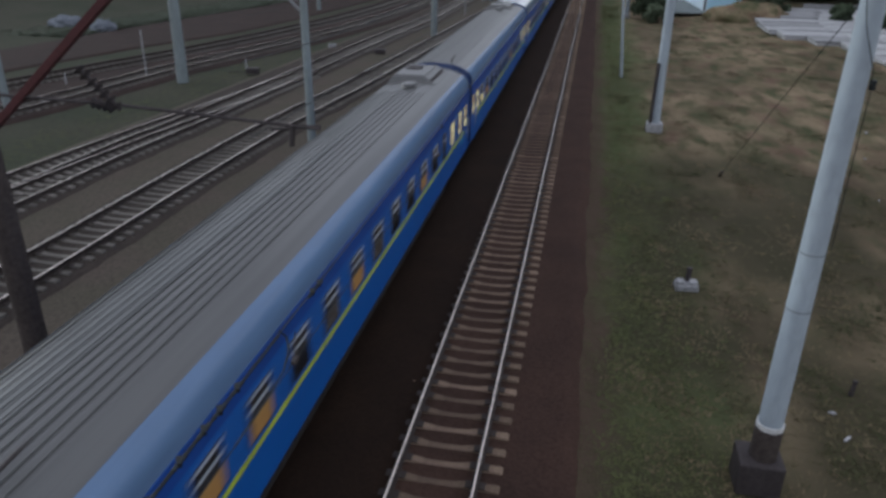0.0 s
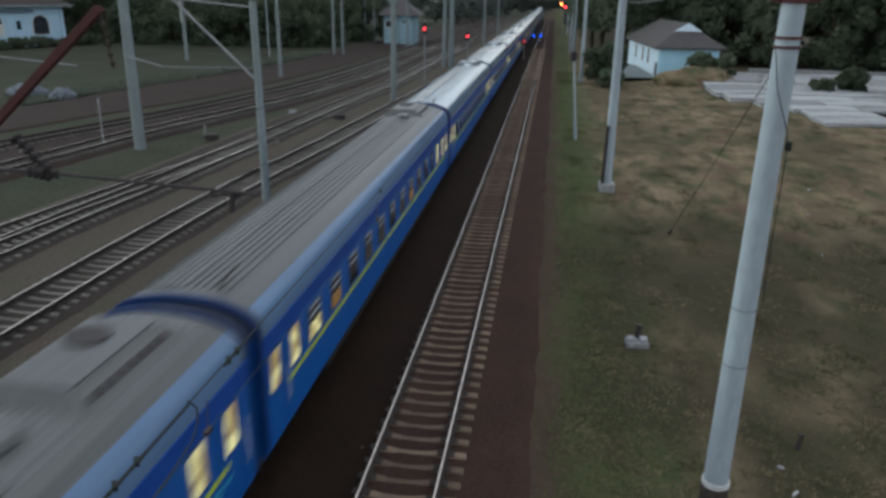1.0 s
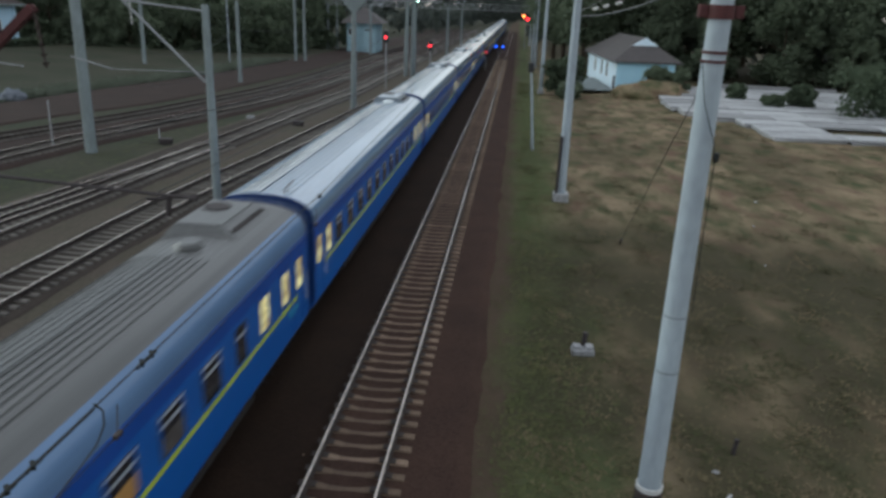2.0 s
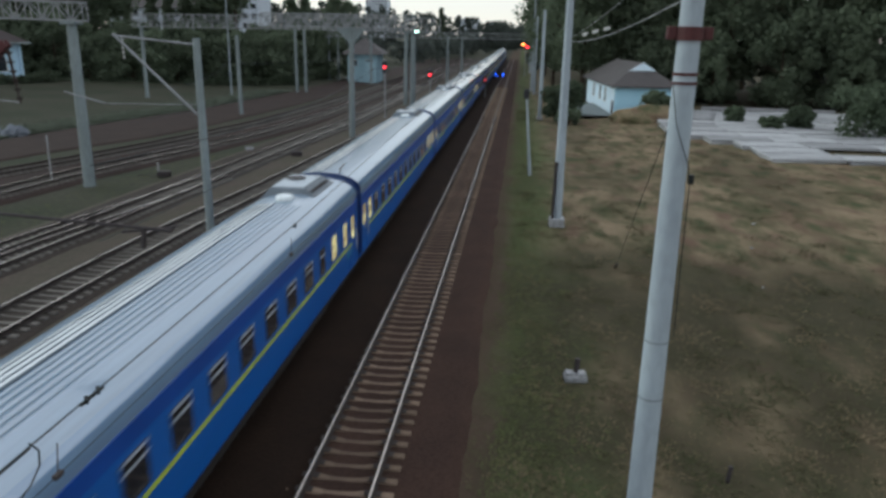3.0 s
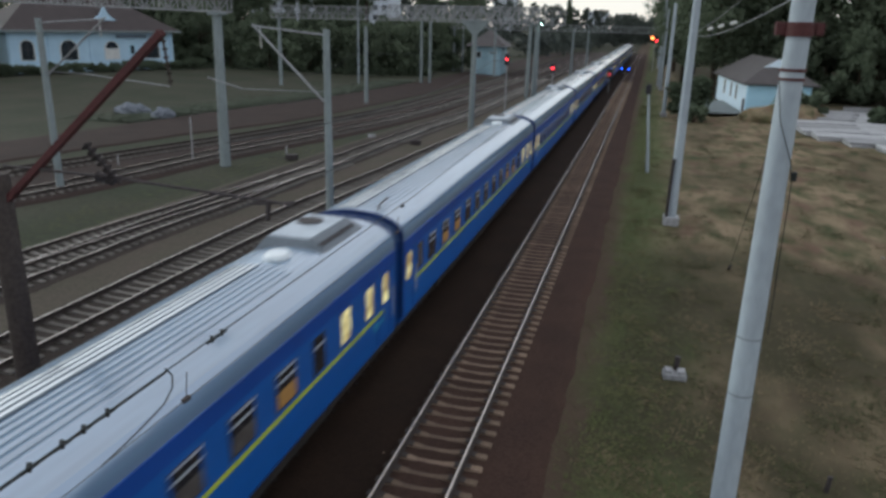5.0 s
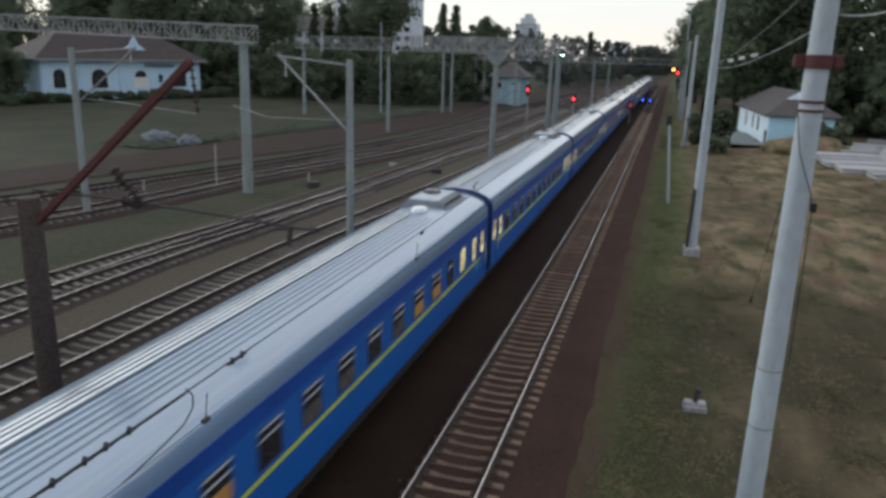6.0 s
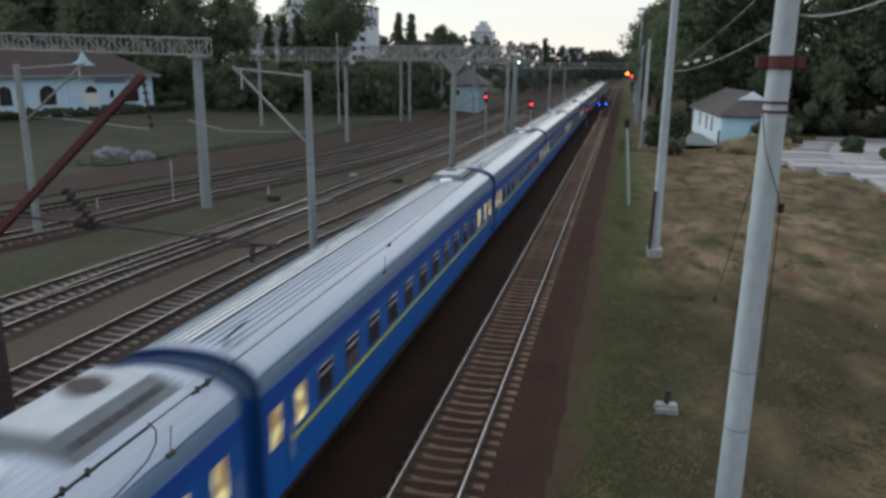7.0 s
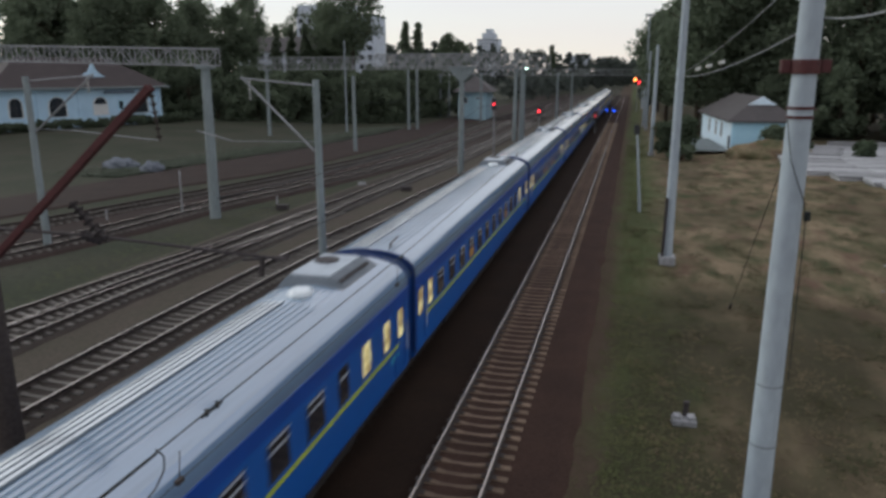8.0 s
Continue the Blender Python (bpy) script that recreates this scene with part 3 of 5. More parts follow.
    rings = [[(-1.15, y_a, 4.05), (1.0, y_a, 4.05), (1.0, y_b, 4.05), (-1.15, y_b, 4.05)],
             [(-1.05, y_a + 0.12, 4.28), (0.82, y_a + 0.12, 4.24), (0.82, y_b - 0.05, 4.24), (-1.05, y_b - 0.05, 4.28)],
             [(-0.88, y_a + 0.34, 4.50), (0.36, y_a + 0.34, 4.50), (0.36, y_b - 0.16, 4.50), (-0.88, y_b - 0.16, 4.50)]]
    loft(bm, rings)
    bmesh.ops.bevel(bm, geom=bm.edges[:], offset=0.03, segments=2, affect="EDGES")
    unit = part("air_conditioner", bm, UNITSIDE, ob, "grey rooftop air conditioner")
    bm = bmesh.new()
    box(bm, (-0.26, 24.35, 4.51), (1.16, 2.3, 0.045), bevel=0.015)
    part("cover_plate", bm, ROOFWHITE, unit, "pale cover plate")
    bm = bmesh.new()
    rod(bm, (-0.42, 24.75, 4.53), (-0.42, 24.75, 4.57), 0.36, seg=24)
    part("fan", bm, DARKSTEEL, unit, "dark round fan grille")
    for x, z, turn in ((-1.1, 4.17, -20), (0.6, 4.385, 30)):
        for i in range(8):
            bm = bmesh.new()
            box(bm, (x, 23.3 + 0.28 * i, z), (0.13 if x > 0 else 0.04, 0.16, 0.03 if x > 0 else 0.16), ry=turn)
            part("louvre", bm, DARKSTEEL, unit)
    bm = bmesh.new()
    for z, k, h in ((4.32, 0.9, 0.08), (4.39, 1.0, 0.08)):
        rod(bm, (0, 0, z), (0, 0, z + h), 0.36 * k, 0.30 * k, seg=28)
    bmesh.ops.transform(bm, matrix=pose(-0.02, 22.1, 0) @ Matrix.Diagonal((0.85, 1, 1, 1)), verts=bm.verts[:])
    part("roof_ventilator", bm, HATCHPAINT, ob, "pale round roof ventilator cap")
    bm = bmesh.new()
    rod(bm, (0.55, 0.9, 4.2), (0.55, 0.9, 4.42), 0.03, seg=8)
    rod(bm, (0.55, 0.9, 4.42), (0.55, 1.7, 4.48), 0.03, seg=8)
    part("roof_antenna", bm, DARKSTEEL, ob)
    # ends
    for y, s in ((0.16, -1), (COACH - 0.16, 1)):
        bm = bmesh.new()
        for j in range(4):
            w = 1.05 if j % 2 else 0.98
            yy = y + (j - 1.5) * 0.08
            loft(bm, [[(-w, yy + d, 1.1), (w, yy + d, 1.1), (w, yy + d, 3.25), (0.7 * w, yy + d, 3.5), (-0.7 * w, yy + d, 3.5), (-w, yy + d, 3.25)] for d in (-0.03, 0.03)])
        part("gangway_bellows", bm, RUBBER, ob)
        bm = bmesh.new()
        outer, inner = roof_profile(), []
        pts = [(-1.55, 1.0)] + [(x * 1.02, z * 1.004 + 0.02) for x, z in outer[::10]] + [(1.55, 1.0)]
        ins = [(x * 0.92, 1.0 if z < 1.1 else z - 0.16) for x, z in pts]
        yy = y - s * 0.16
        for a, b, c, d in zip(pts, pts[1:], ins, ins[1:]):
            vs = [[bm.verts.new((p[0], yy + e, p[1])) for p in (a, b, d, c)] for e in (-0.045, 0.045)]
            for q in range(4):
                bm.faces.new((vs[0][q], vs[0][(q + 1) % 4], vs[1][(q + 1) % 4], vs[1][q]))
            bm.faces.new(vs[0][::-1]), bm.faces.new(vs[1])
        part("end_frame", bm, NAVY, ob, "dark blue end frame")
    for y in (4.2, COACH - 4.2):
        bm = bmesh.new()
        for s in (-1, 1):
            box(bm, (s * 1.08, y, 0.55), (0.14, 2.9, 0.22), bevel=0.03)
        box(bm, (0, y, 0.62), (2.1, 0.5, 0.25))
        bogie = part("bogie", bm, UNDER, ob)
        for dy in (-1.2, 1.2):
            bm = bmesh.new()
            for s in (-1, 1):
                rod(bm, (s * 0.73, y + dy, 0.475), (s * 0.86, y + dy, 0.475), 0.475, seg=20)
            rod(bm, (-0.8, y + dy, 0.475), (0.8, y + dy, 0.475), 0.08, seg=10)
            part("wheelset", bm, DARKSTEEL, bogie)
    bm = bmesh.new()
    for y, l in ((9.5, 2.0), (12.6, 2.6), (16.2, 1.8)):
        box(bm, (0.6, y, 0.68), (1.2, l, 0.5), bevel=0.04)
        box(bm, (-0.7, y + 0.4, 0.68), (1.0, l, 0.45), bevel=0.04)
    part("battery_box", bm, UNDER, ob)
    return ob


FIRST = coach()
TRAIN = [FIRST] + [copy_thing(FIRST, Matrix()) for _ in range(14)]
for c in TRAIN[:3]:
    for o in c.children:
        if o.name.startswith("roof.") or o.name == "roof":
            o.data = o.data.copy()
            o.data.materials[0] = ROOFGREY
            tagged(o, "weathered grey ribbed metal roof")
            for u in c.children:
                if u.name.startswith("air_conditioner"):
                    u.data = u.data.copy()
                    u.data.materials[0] = ROOFGREY
        if o.name.startswith("roof_rib") or o.name.startswith("roof_seam"):
            o.data = o.data.copy()
            o.data.materials[0] = ROOFGREY
for c in TRAIN[:3]:
    for o in c.children_recursive:
        if o.name.startswith("cover_plate") or o.name.startswith("roof_ventilator"):
            o.data = o.data.copy()
            o.data.materials[0] = ROOFGREY
            tagged(o, "weathered grey roof fitting")
for k, c in enumerate(TRAIN):
    # Strips along both roof edges carry the shoulder's sheen as colour.
    for s in (-1, 1):
        bm = bmesh.new()
        edge = [(x * 1.006, 3.462 + (z - 3.46) * 1.008) for x, z in roof_profile() if s * x > (1.24 if k < 3 else 1.36)]
        loft(bm, [[(x, y, z) for x, z in edge] for y in (0.52, COACH - 0.52)], closed=False, caps=False)
        part("roof_shoulder", bm, SHOULDER if k < 3 else PALESHOULDER, c, "blue-grey roof shoulder with its blue sheen put into the paint colour", smooth=True)
lights = random.Random(17)
for c in TRAIN:
    for o in c.children_recursive:
        if o.name.startswith("lit_pane") and lights.random() < 0.1:
            o.data = o.data.copy()
            o.data.materials[0] = CURTAIN
            tagged(o, "unlit curtained window")
        if o.name.startswith("pane"):
            r = lights.random()
            o.data = PANES[0 if r < 0.52 else 1 if r < 0.76 else 2 if r < 0.96 else 3]
for i, c in enumerate(TRAIN):
    c.location = (-4.1, 31 + COACH * (i - 2), 0)


# ---- masts, portals and overhead line ----
def insulator(bm, a, b, r=0.07, n=5):
    a, b = Vector(a), Vector(b)
    rod(bm, a, b, r * 0.35, seg=8)
    for i in range(n):
        c = a.lerp(b, (i + 0.5) / n)
        d = (b - a).normalized() * 0.02
        rod(bm, c - d, c + d, r, r * 0.6, seg=10)


def tapered_mast(name, x, y, z0, z1, r0, r1, label, lean=0.0, block=True, mat=CONCRETE):
    ob = thing(name, pose(x, y, z0, 0, lean, 0), label, "catenary mast", "concrete masts along the line")
    bm = bmesh.new()
    rod(bm, (0, 0, -0.2), (0, 0, z1 - z0), r0, r1, seg=24)
    part("shaft", bm, mat, ob, smooth=False)
    if block:
        bm = bmesh.new()
        box(bm, (0, 0, 0.15), (r0 * 3.1, r0 * 3.1, 0.5), bevel=0.05)
        part("footing", bm, SLAB, ob, "pale concrete footing")
    return ob


def band(ob, z, r, h, mat, label):
    bm = bmesh.new()
    rod(bm, (0, 0, z), (0, 0, z + h), r, seg=24)
    part("clamp_band", bm, mat, ob, label)


PX, PY = 6.288, 12.96
near_mast = tapered_mast("catenary_mast", PX, PY, -0.4, 13.2, 0.238, 0.158, "grey concrete mast with dark red clamps beside the track", block=False)
bm = bmesh.new()
box(bm, (-0.05, 0, 0.35), (0.85, 0.8, 0.75), bevel=0.06)
part("footing", bm, DARKSTEEL, near_mast, "dark footing shoe")
band(near_mast, 0.6, 0.262, 0.80, MASTDARK, "dark tarred sleeve")
band(near_mast, 1.42, 0.256, 0.10, PAINTWHITE, "pale ring")
for z in (4.0, 5.1):
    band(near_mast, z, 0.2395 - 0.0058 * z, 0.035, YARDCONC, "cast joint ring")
band(near_mast, 9.52, 0.200, 0.045, REDOX, "dark red clamp")
band(near_mast, 9.66, 0.200, 0.045, REDOX, "dark red clamp")
bm = bmesh.new()
rod(bm, (0, 0, 10.19), (0, 0, 10.40), 0.215, seg=24)
box(bm, (0.28, 0, 10.3), (0.14, 0.14, 0.2), bevel=0.02)
box(bm, (-0.28, 0, 10.3), (0.14, 0.14, 0.2), bevel=0.02)
part("clamp_collar", bm, REDOX, near_mast, "dark red bolted collar")
bm = bmesh.new()
pts = [(-0.20, -0.12, 9.55), (-0.1, -0.24, 8.9), (0.16, -0.2, 8.25), (0.25, -0.05, 7.9), (0.27, 0, 6.5), (0.29, 0, 5.2)]
for a, b in zip(pts, pts[1:]):
    rod(bm, a, b, 0.009, seg=6)
box(bm, (0.27, -0.02, 8.0), (0.09, 0.09, 0.16), bevel=0.02)
part("earth_wire", bm, WIRE, near_mast, "thin earth wire with a clip")

mast2 = tapered_mast("catenary_mast", 6.10, 40.8, -0.35, 13.6, 0.27, 0.18, "grey concrete mast on a pale footing beside a steel post")
bm = bmesh.new()
rod(bm, (-0.28, -0.25, 0), (-0.22, -0.25, 3.6), 0.085, seg=10)
part("cable_pipe", bm, DARKSTEEL, mast2, "dark cable pipe")
for y, h in ((95, 12.9), (137, 13.2), (165, 12.5), (215, 12.5)):
    tapered_mast("catenary_mast", 6.4, y, -0.4, h, 0.25, 0.17, "grey concrete mast beside the track")
tapered_mast("lamp_pole", -44.2, 120, -0.4, 14.9, 0.13, 0.09, "slim pale pole standing beyond the sidings", block=False)
lamp_mast = tapered_mast("lighting_mast", 6.0, 145, -0.4, 20.0, 0.22, 0.10, "tall thin lighting mast far along the line")
bm = bmesh.new()
box(bm, (0, 0, 20.3), (1.6, 0.3, 0.35))
part("lamp_bar", bm, STEEL, lamp_mast)


def yard_mast(x, y, top, side, arm, label, base=-0.4, r=0.26, bar=None):
    """A mast with an inclined console: a tie along the top and a diagonal strut, reaching arm metres to the side."""
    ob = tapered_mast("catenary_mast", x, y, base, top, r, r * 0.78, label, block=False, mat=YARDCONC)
    t = top - base
    if arm:
        bm = bmesh.new()
        rod(bm, (side * 0.1, 0, t - 0.25), (side * arm, 0, t + 0.05), 0.045, seg=8)
        part("tie_bar", bm, STEEL, ob, "pale tie bar")
        bm = bmesh.new()
        rod(bm, (side * 0.2, 0, t - 3.1), (side * (arm + 0.1), 0, t + 0.12), 0.06, seg=8)
        part("strut", bm, STEEL, ob, "pale diagonal strut")
        bm = bmesh.new()
        insulator(bm, (side * (arm - 0.3), 0, t), (side * (arm - 0.3), 0, t - 0.9))
        part("insulator", bm, PORCELAIN, ob)
        bm = bmesh.new()
        rod(bm, (bar[0] - x, 0, bar[1] - base), (bar[2] - x, 0, bar[3] - base), 0.035, seg=6)
        rod(bm, (side * 0.2, 0, bar[1] - base + 0.05), (bar[0] - x, 0, bar[1] - base), 0.02, seg=6)
        part("registration_bar", bm, STEEL, ob, "pale registration bar")
    return ob


yard_mast(-9.65, 30.6, 9.5, -1, 3.5, "grey concrete mast with a pale cantilever over the yard track", r=0.19, bar=(-13.9, 6.75, -15.7, 7.2))
yard_mast(-29.4, 35.3, 9.6, 1, 4.4, "grey concrete mast with a pale cantilever over the siding", r=0.22, bar=(-26.7, 6.65, -21.2, 6.2))
for x, y, top in ((-31.2, 90.4, 9.3), (-34.9, 126.5, 10.2), (-33.6, 127.5, 10.2), (-12.2, 111.6, 9.4), (-12.0, 161, 9.4), (-12.0, 200, 9.4), (-37, 165, 9.5), (-26.5, 150, 9.5)):
    yard_mast(x, y, top, 1, 0, "grey concrete mast standing in the yard")


def lattice_beam(bm, x0, x1, y, z0, z1, depth=0.55, bay=0.95, r=0.04):
    n = max(2, round(abs(x1 - x0) / bay))
    for dy in (-depth / 2, depth / 2):
        for z in (z0, z1):
            box(bm, ((x0 + x1) / 2, y + dy, z), (abs(x1 - x0), 0.10, 0.12))
        for i in range(n + 1):
            x = x0 + (x1 - x0) * i / n
            rod(bm, (x, y + dy, z0), (x, y + dy, z1), r, seg=5)
            if i < n:
                xx = x0 + (x1 - x0) * (i + 1) / n
                rod(bm, (x, y + dy, z0 if i % 2 else z1), (xx, y + dy, z1 if i % 2 else z0), r, seg=5)
    for i in range(n + 1):
        x = x0 + (x1 - x0) * i / n
        for z in (z0, z1):
            rod(bm, (x, y - depth / 2, z), (x, y + depth / 2, z), r * 0.8, seg=5)


def portal(x0, x1, y, z0, z1, posts, label, r=0.30, gusset=(), rise=0.0):
    ob = thing("catenary_portal", pose(0, 0, 0), label, "catenary portal", "lattice portals across the yard")
    bm = bmesh.new()
    lattice_beam(bm, x0, x1, y, z0, z1)
    for v in bm.verts:
        v.co.z += rise * (x1 - v.co.x)
    part("lattice_beam", bm, STEEL, ob, "grey lattice girder")
    for x in posts:
        bm = bmesh.new()
        top = z0 + rise * (x1 - x)
        rod(bm, (x - 0.1, y, -0.6), (x, y, top - 0.06), r, r * 0.8, seg=20)
        box(bm, (x, y, top - 0.12), (r * 2.6, r * 2.6, 0.2))
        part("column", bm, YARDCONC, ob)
    for x in gusset:
        bm = bmesh.new()
        loft(bm, [[(x - 1.5, y + d, z0), (x + 1.5, y + d, z0), (x + 0.25, y + d, z0 - 1.4), (x - 0.25, y + d, z0 - 1.4)] for d in (-0.2, 0.2)])
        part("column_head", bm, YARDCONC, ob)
    return ob


portal(-62, -23.8, 46.2, 10.25, 11.35, (-24.8, -60.5), "grey lattice portal on concrete columns across the sidings", r=0.38, rise=0.022)
portal(-21.5, -6.5, 72, 10.3, 11.5, (-12.6,), "grey lattice crossbeam on one flared concrete column", gusset=(-12.6,))
portal(-54.2, -8.0, 108.5, 10.2, 12.0, (-52.9, -12.9, -12.0), "long lattice portal across the yard on slim columns")
portal(-40, 7.0, 165, 9.0, 10.2, (-39, 6.4), "distant lattice portal across all tracks")


def red_mast():
    """The dark red cantilever mast between the train and the yard."""
    ob = thing("cantilever_mast", pose(-10.15, 13.3, -0.4), "dark mast with a red steel cantilever and insulators", "catenary mast")
    bm = bmesh.new()
    rod(bm, (0, 0, -0.2), (0, 0, 6.7), 0.30, 0.26, seg=20)
    part("shaft", bm, MASTDARK, ob)
    bm = bmesh.new()
    a, b = Vector((0.1, 0, 6.0)), Vector((4.75, 0, 9.95))
    d = (b - a).normalized()
    tilt = -math.degrees(math.atan2(d.z, d.x))
    for v in (-0.06, 0.06):
        box(bm, (a + b) / 2 + Vector((0, v, 0)), ((b - a).length, 0.035, 0.15), ry=tilt, bevel=0.008)
    for i in range(8):
        box(bm, a.lerp(b, (i + 0.5) / 8), (0.10, 0.10, 0.10), ry=tilt)
    part("strut", bm, REDOX, ob, "dark red diagonal strut")
    bm = bmesh.new()
    insulator(bm, (4.75, 0, 9.85), (4.85, 0, 8.9), 0.07, 6)
    part("insulator", bm, MASTDARK, ob, "brown hanging insulator")
    bm = bmesh.new()
    insulator(bm, (2.55, 0, 7.55), (3.35, 0, 6.75), 0.13, 7)
    insulator(bm, (2.7, 0.05, 6.85), (3.2, 0.05, 6.75), 0.12, 4)
    part("insulator", bm, DARKSTEEL, ob, "dark insulator at the bar's root")
    bm = bmesh.new()
    rod(bm, (0.2, 0, 6.9), (3.3, 0, 6.85), 0.035, seg=6)
    rod(bm, (3.2, 0, 6.85), (7.5, 0, 6.62), 0.035, seg=6)
    rod(bm, (6.95, 0, 6.66), (6.9, 0, 6.25), 0.06, seg=6)
    rod(bm, (6.5, 0, 6.55), (7.4, 0.3, 6.6), 0.03, seg=6)
    part("registration_bar", bm, DARKSTEEL, ob, "dark thin registration bar")
    return ob


red_mast()


def cable(name, pts, r, label, sag=0.0, mat=WIRE, seg=6, steps=24):
    bm = bmesh.new()
    out = []
    for a, b in zip(pts, pts[1:]):
        a, b = Vector(a), Vector(b)
        for i in range(steps):
            t = i / steps
            out.append(a.lerp(b, t) - Vector((0, 0, sag * 4 * t * (1 - t))))
    out.append(Vector(pts[-1]))
    rings = []
    for i, p in enumerate(out):
        d = (out[min(i + 1, len(out) - 1)] - out[max(i - 1, 0)]).normalized()
        u = d.cross(Vector((0, 0, 1)))
        u = (u if u.length > 0.01 else Vector((1, 0, 0))).normalized()
        v = u.cross(d)
        rings.append([p + r * (math.cos(2 * math.pi * k / seg) * u + math.sin(2 * math.pi * k / seg) * v) for k in range(seg)])
    loft(bm, rings)
    return bm


def overhead(x, z_contact, z_mess, y0, label, clips=()):
    ob = thing("overhead_line", Matrix(), label, "overhead wire")
    bm = cable("", [(x, y0, z_contact), (x + 0.25, 40, z_contact), (x - 0.2, 95, z_contact), (x, 165, z_contact), (x, 260, z_contact)], 0.010, "", 0.05)
    part("contact_wire", bm, WIRE, ob)
    bm = cable("", [(x, y0, z_mess), (x, 40, z_mess + 0.6), (x, 95, z_mess + 0.6), (x, 165, z_mess + 0.6)], 0.011, "", 0.5)
    part("messenger_wire", bm, WIRE, ob)
    return ob


overhead(-4.1, 5.95, 7.4, 13.3, "thin contact and messenger wires over the train")
overhead(-12.2, 6.1, 7.5, 30.6, "thin contact and messenger wires over the yard track")


def chained_wire():
    """The wires over the empty track, with clips, insulators and a jumper loop close to the bridge."""
    ob = thing("overhead_line", Matrix(), "wires with clips and a jumper loop over the empty track", "overhead wire")
    X, ZM, ZC = -0.35, 6.35, 5.9
    bm = cable("", [(X, -2, ZM), (X, 14, ZM + 0.05), (X, 40, ZM + 0.6), (X, 95, ZM + 0.7)], 0.009, "")
    part("messenger_wire", bm, WIRE, ob)
    bm = cable("", [(X, -2, ZC), (X, 14, ZC), (X, 40, ZC), (X, 95, ZC), (X, 165, ZC)], 0.005, "")
    part("contact_wire", bm, WIRE, ob)
    for y in (3.1, 3.5, 3.75, 4.15, 4.5, 4.75, 5.05, 6.75, 6.95, 13.5):
        bm = bmesh.new()
        box(bm, (X, y, ZM + 0.02), (0.04, 0.07, 0.055), rz=35, rx=20, bevel=0.008)
        rod(bm, (X, y - 0.09, ZM + 0.01), (X, y + 0.09, ZM + 0.01), 0.018, seg=8)
        part("clip", bm, WIRE, ob)
    bm = bmesh.new()
    rod(bm, (X, 2.6, ZM), (X, 5.9, ZM + 0.01), 0.011, seg=8)
    part("splice", bm, WIRE, ob)
    bm = cable("", [(X, 5.9, ZM + 0.06), (X + 0.06, 5.93, ZM - 0.02), (X + 0.10, 5.86, ZM - 0.12), (X + 0.11, 5.7, ZM - 0.22), (X + 0.09, 5.45, ZC + 0.16), (X + 0.05, 5.2, ZC + 0.08), (X, 4.9, ZC)], 0.009, "", steps=4)
    part("jumper_loop", bm, WIRE, ob)
    for y in (6.2, 13.2):
        bm = bmesh.new()
        rod(bm, (X, y, ZC + 0.02), (X, y + 0.05, ZC + 0.3), 0.006, seg=6)
        box(bm, (X, y, ZC), (0.05, 0.12, 0.05), bevel=0.01)
        part("dropper", bm, DARKSTEEL, ob)
    return ob


chained_wire()


def feeder_wires():
    ob = thing("feeder_line", Matrix(), "pale feeder wires with insulators strung between the masts", "overhead wire")
    for x0, z0, x1, z1 in ((6.5, 10.6, 6.15, 9.6), (7.4, 12.6, 6.3, 9.8)):
        bm = cable("", [(x0 + 0.6, PY - 6, z0 + 0.6), (x0, PY, z0), (x1, 40.8, z1)], 0.014, "", 0.3)
        part("wire", bm, STEEL, ob)
    for i, y in enumerate((36.2, 35.0, 33.6)):
        bm = bmesh.new()
        insulator(bm, (6.5 + 0.35 * i, y, 9.9 + 0.12 * i), (6.6 + 0.35 * i, y - 0.7, 9.95 + 0.12 * i), 0.075, 4)
        part("insulator", bm, PORCELAIN, ob)


feeder_wires()


# ---- signals ----
def signal(x, y, z, lamps, label, radius=0.14, base=-0.4):
    ob = thing("railway_signal", pose(x, y, base), label, "railway signal", "signals along the line")
    bm = bmesh.new()
    rod(bm, (0, 0.1, 0), (0, 0.1, z - base + 0.9), 0.08, seg=12)
    part("post", bm, STEEL, ob)
    bm = bmesh.new()
    box(bm, (0, 0, z - base), (0.3 + 2 * radius, 0.14, 1.1 + 2 * radius), bevel=0.05)
    head = part("signal_head", bm, RUBBER, ob, "black lamp board")
    for dx, dz, m in lamps:
        bm = bmesh.new()
        rod(bm, (dx, -0.14, dz + z - base), (dx, -0.06, dz + z - base), radius, seg=16)
        part("lamp", bm, m, head, "glowing lamp")
    return ob


signal(-12.75, 90.3, 5.9, [(0.0, 0.0, REDLAMP)], "railway signal showing red on a steel post in the yard")
signal(-12.0, 130, 3.0, [(0.0, 0.0, REDLAMP)], "low railway signal showing red", 0.2)
signal(4.9, 200, 7.3, [(0.35, -0.3, REDLAMP), (-0.75, 0.4, AMBERLAMP)], "distant signal showing red and amber", 0.32)
# Added glowing post in place of the red reflection on the coach sides.
signal(-2.0, 124, 2.7, [(0.0, 0.0, DIMRED)], "added low post with a dull red glow standing in for a reflection on the coaches", 0.2)
for x in (-1.95, -0.35):
    signal(x, 178, 0.9, [(0, 0, BLUELAMP)], "low shunting signal showing blue beside the track", 0.19)

lamp = thing("yard_lamp", pose(-11.35, 108.0, 10.15), "cool white yard lamp glowing on a portal girder", "lamp")
bm = bmesh.new()
box(bm, (0, 0.08, 0.1), (0.5, 0.3, 0.12), bevel=0.03)
rod(bm, (0, 0.1, 0.1), (0, 0.24, 0.1), 0.04, seg=8)
part("housing", bm, STEEL, lamp)
bm = bmesh.new()
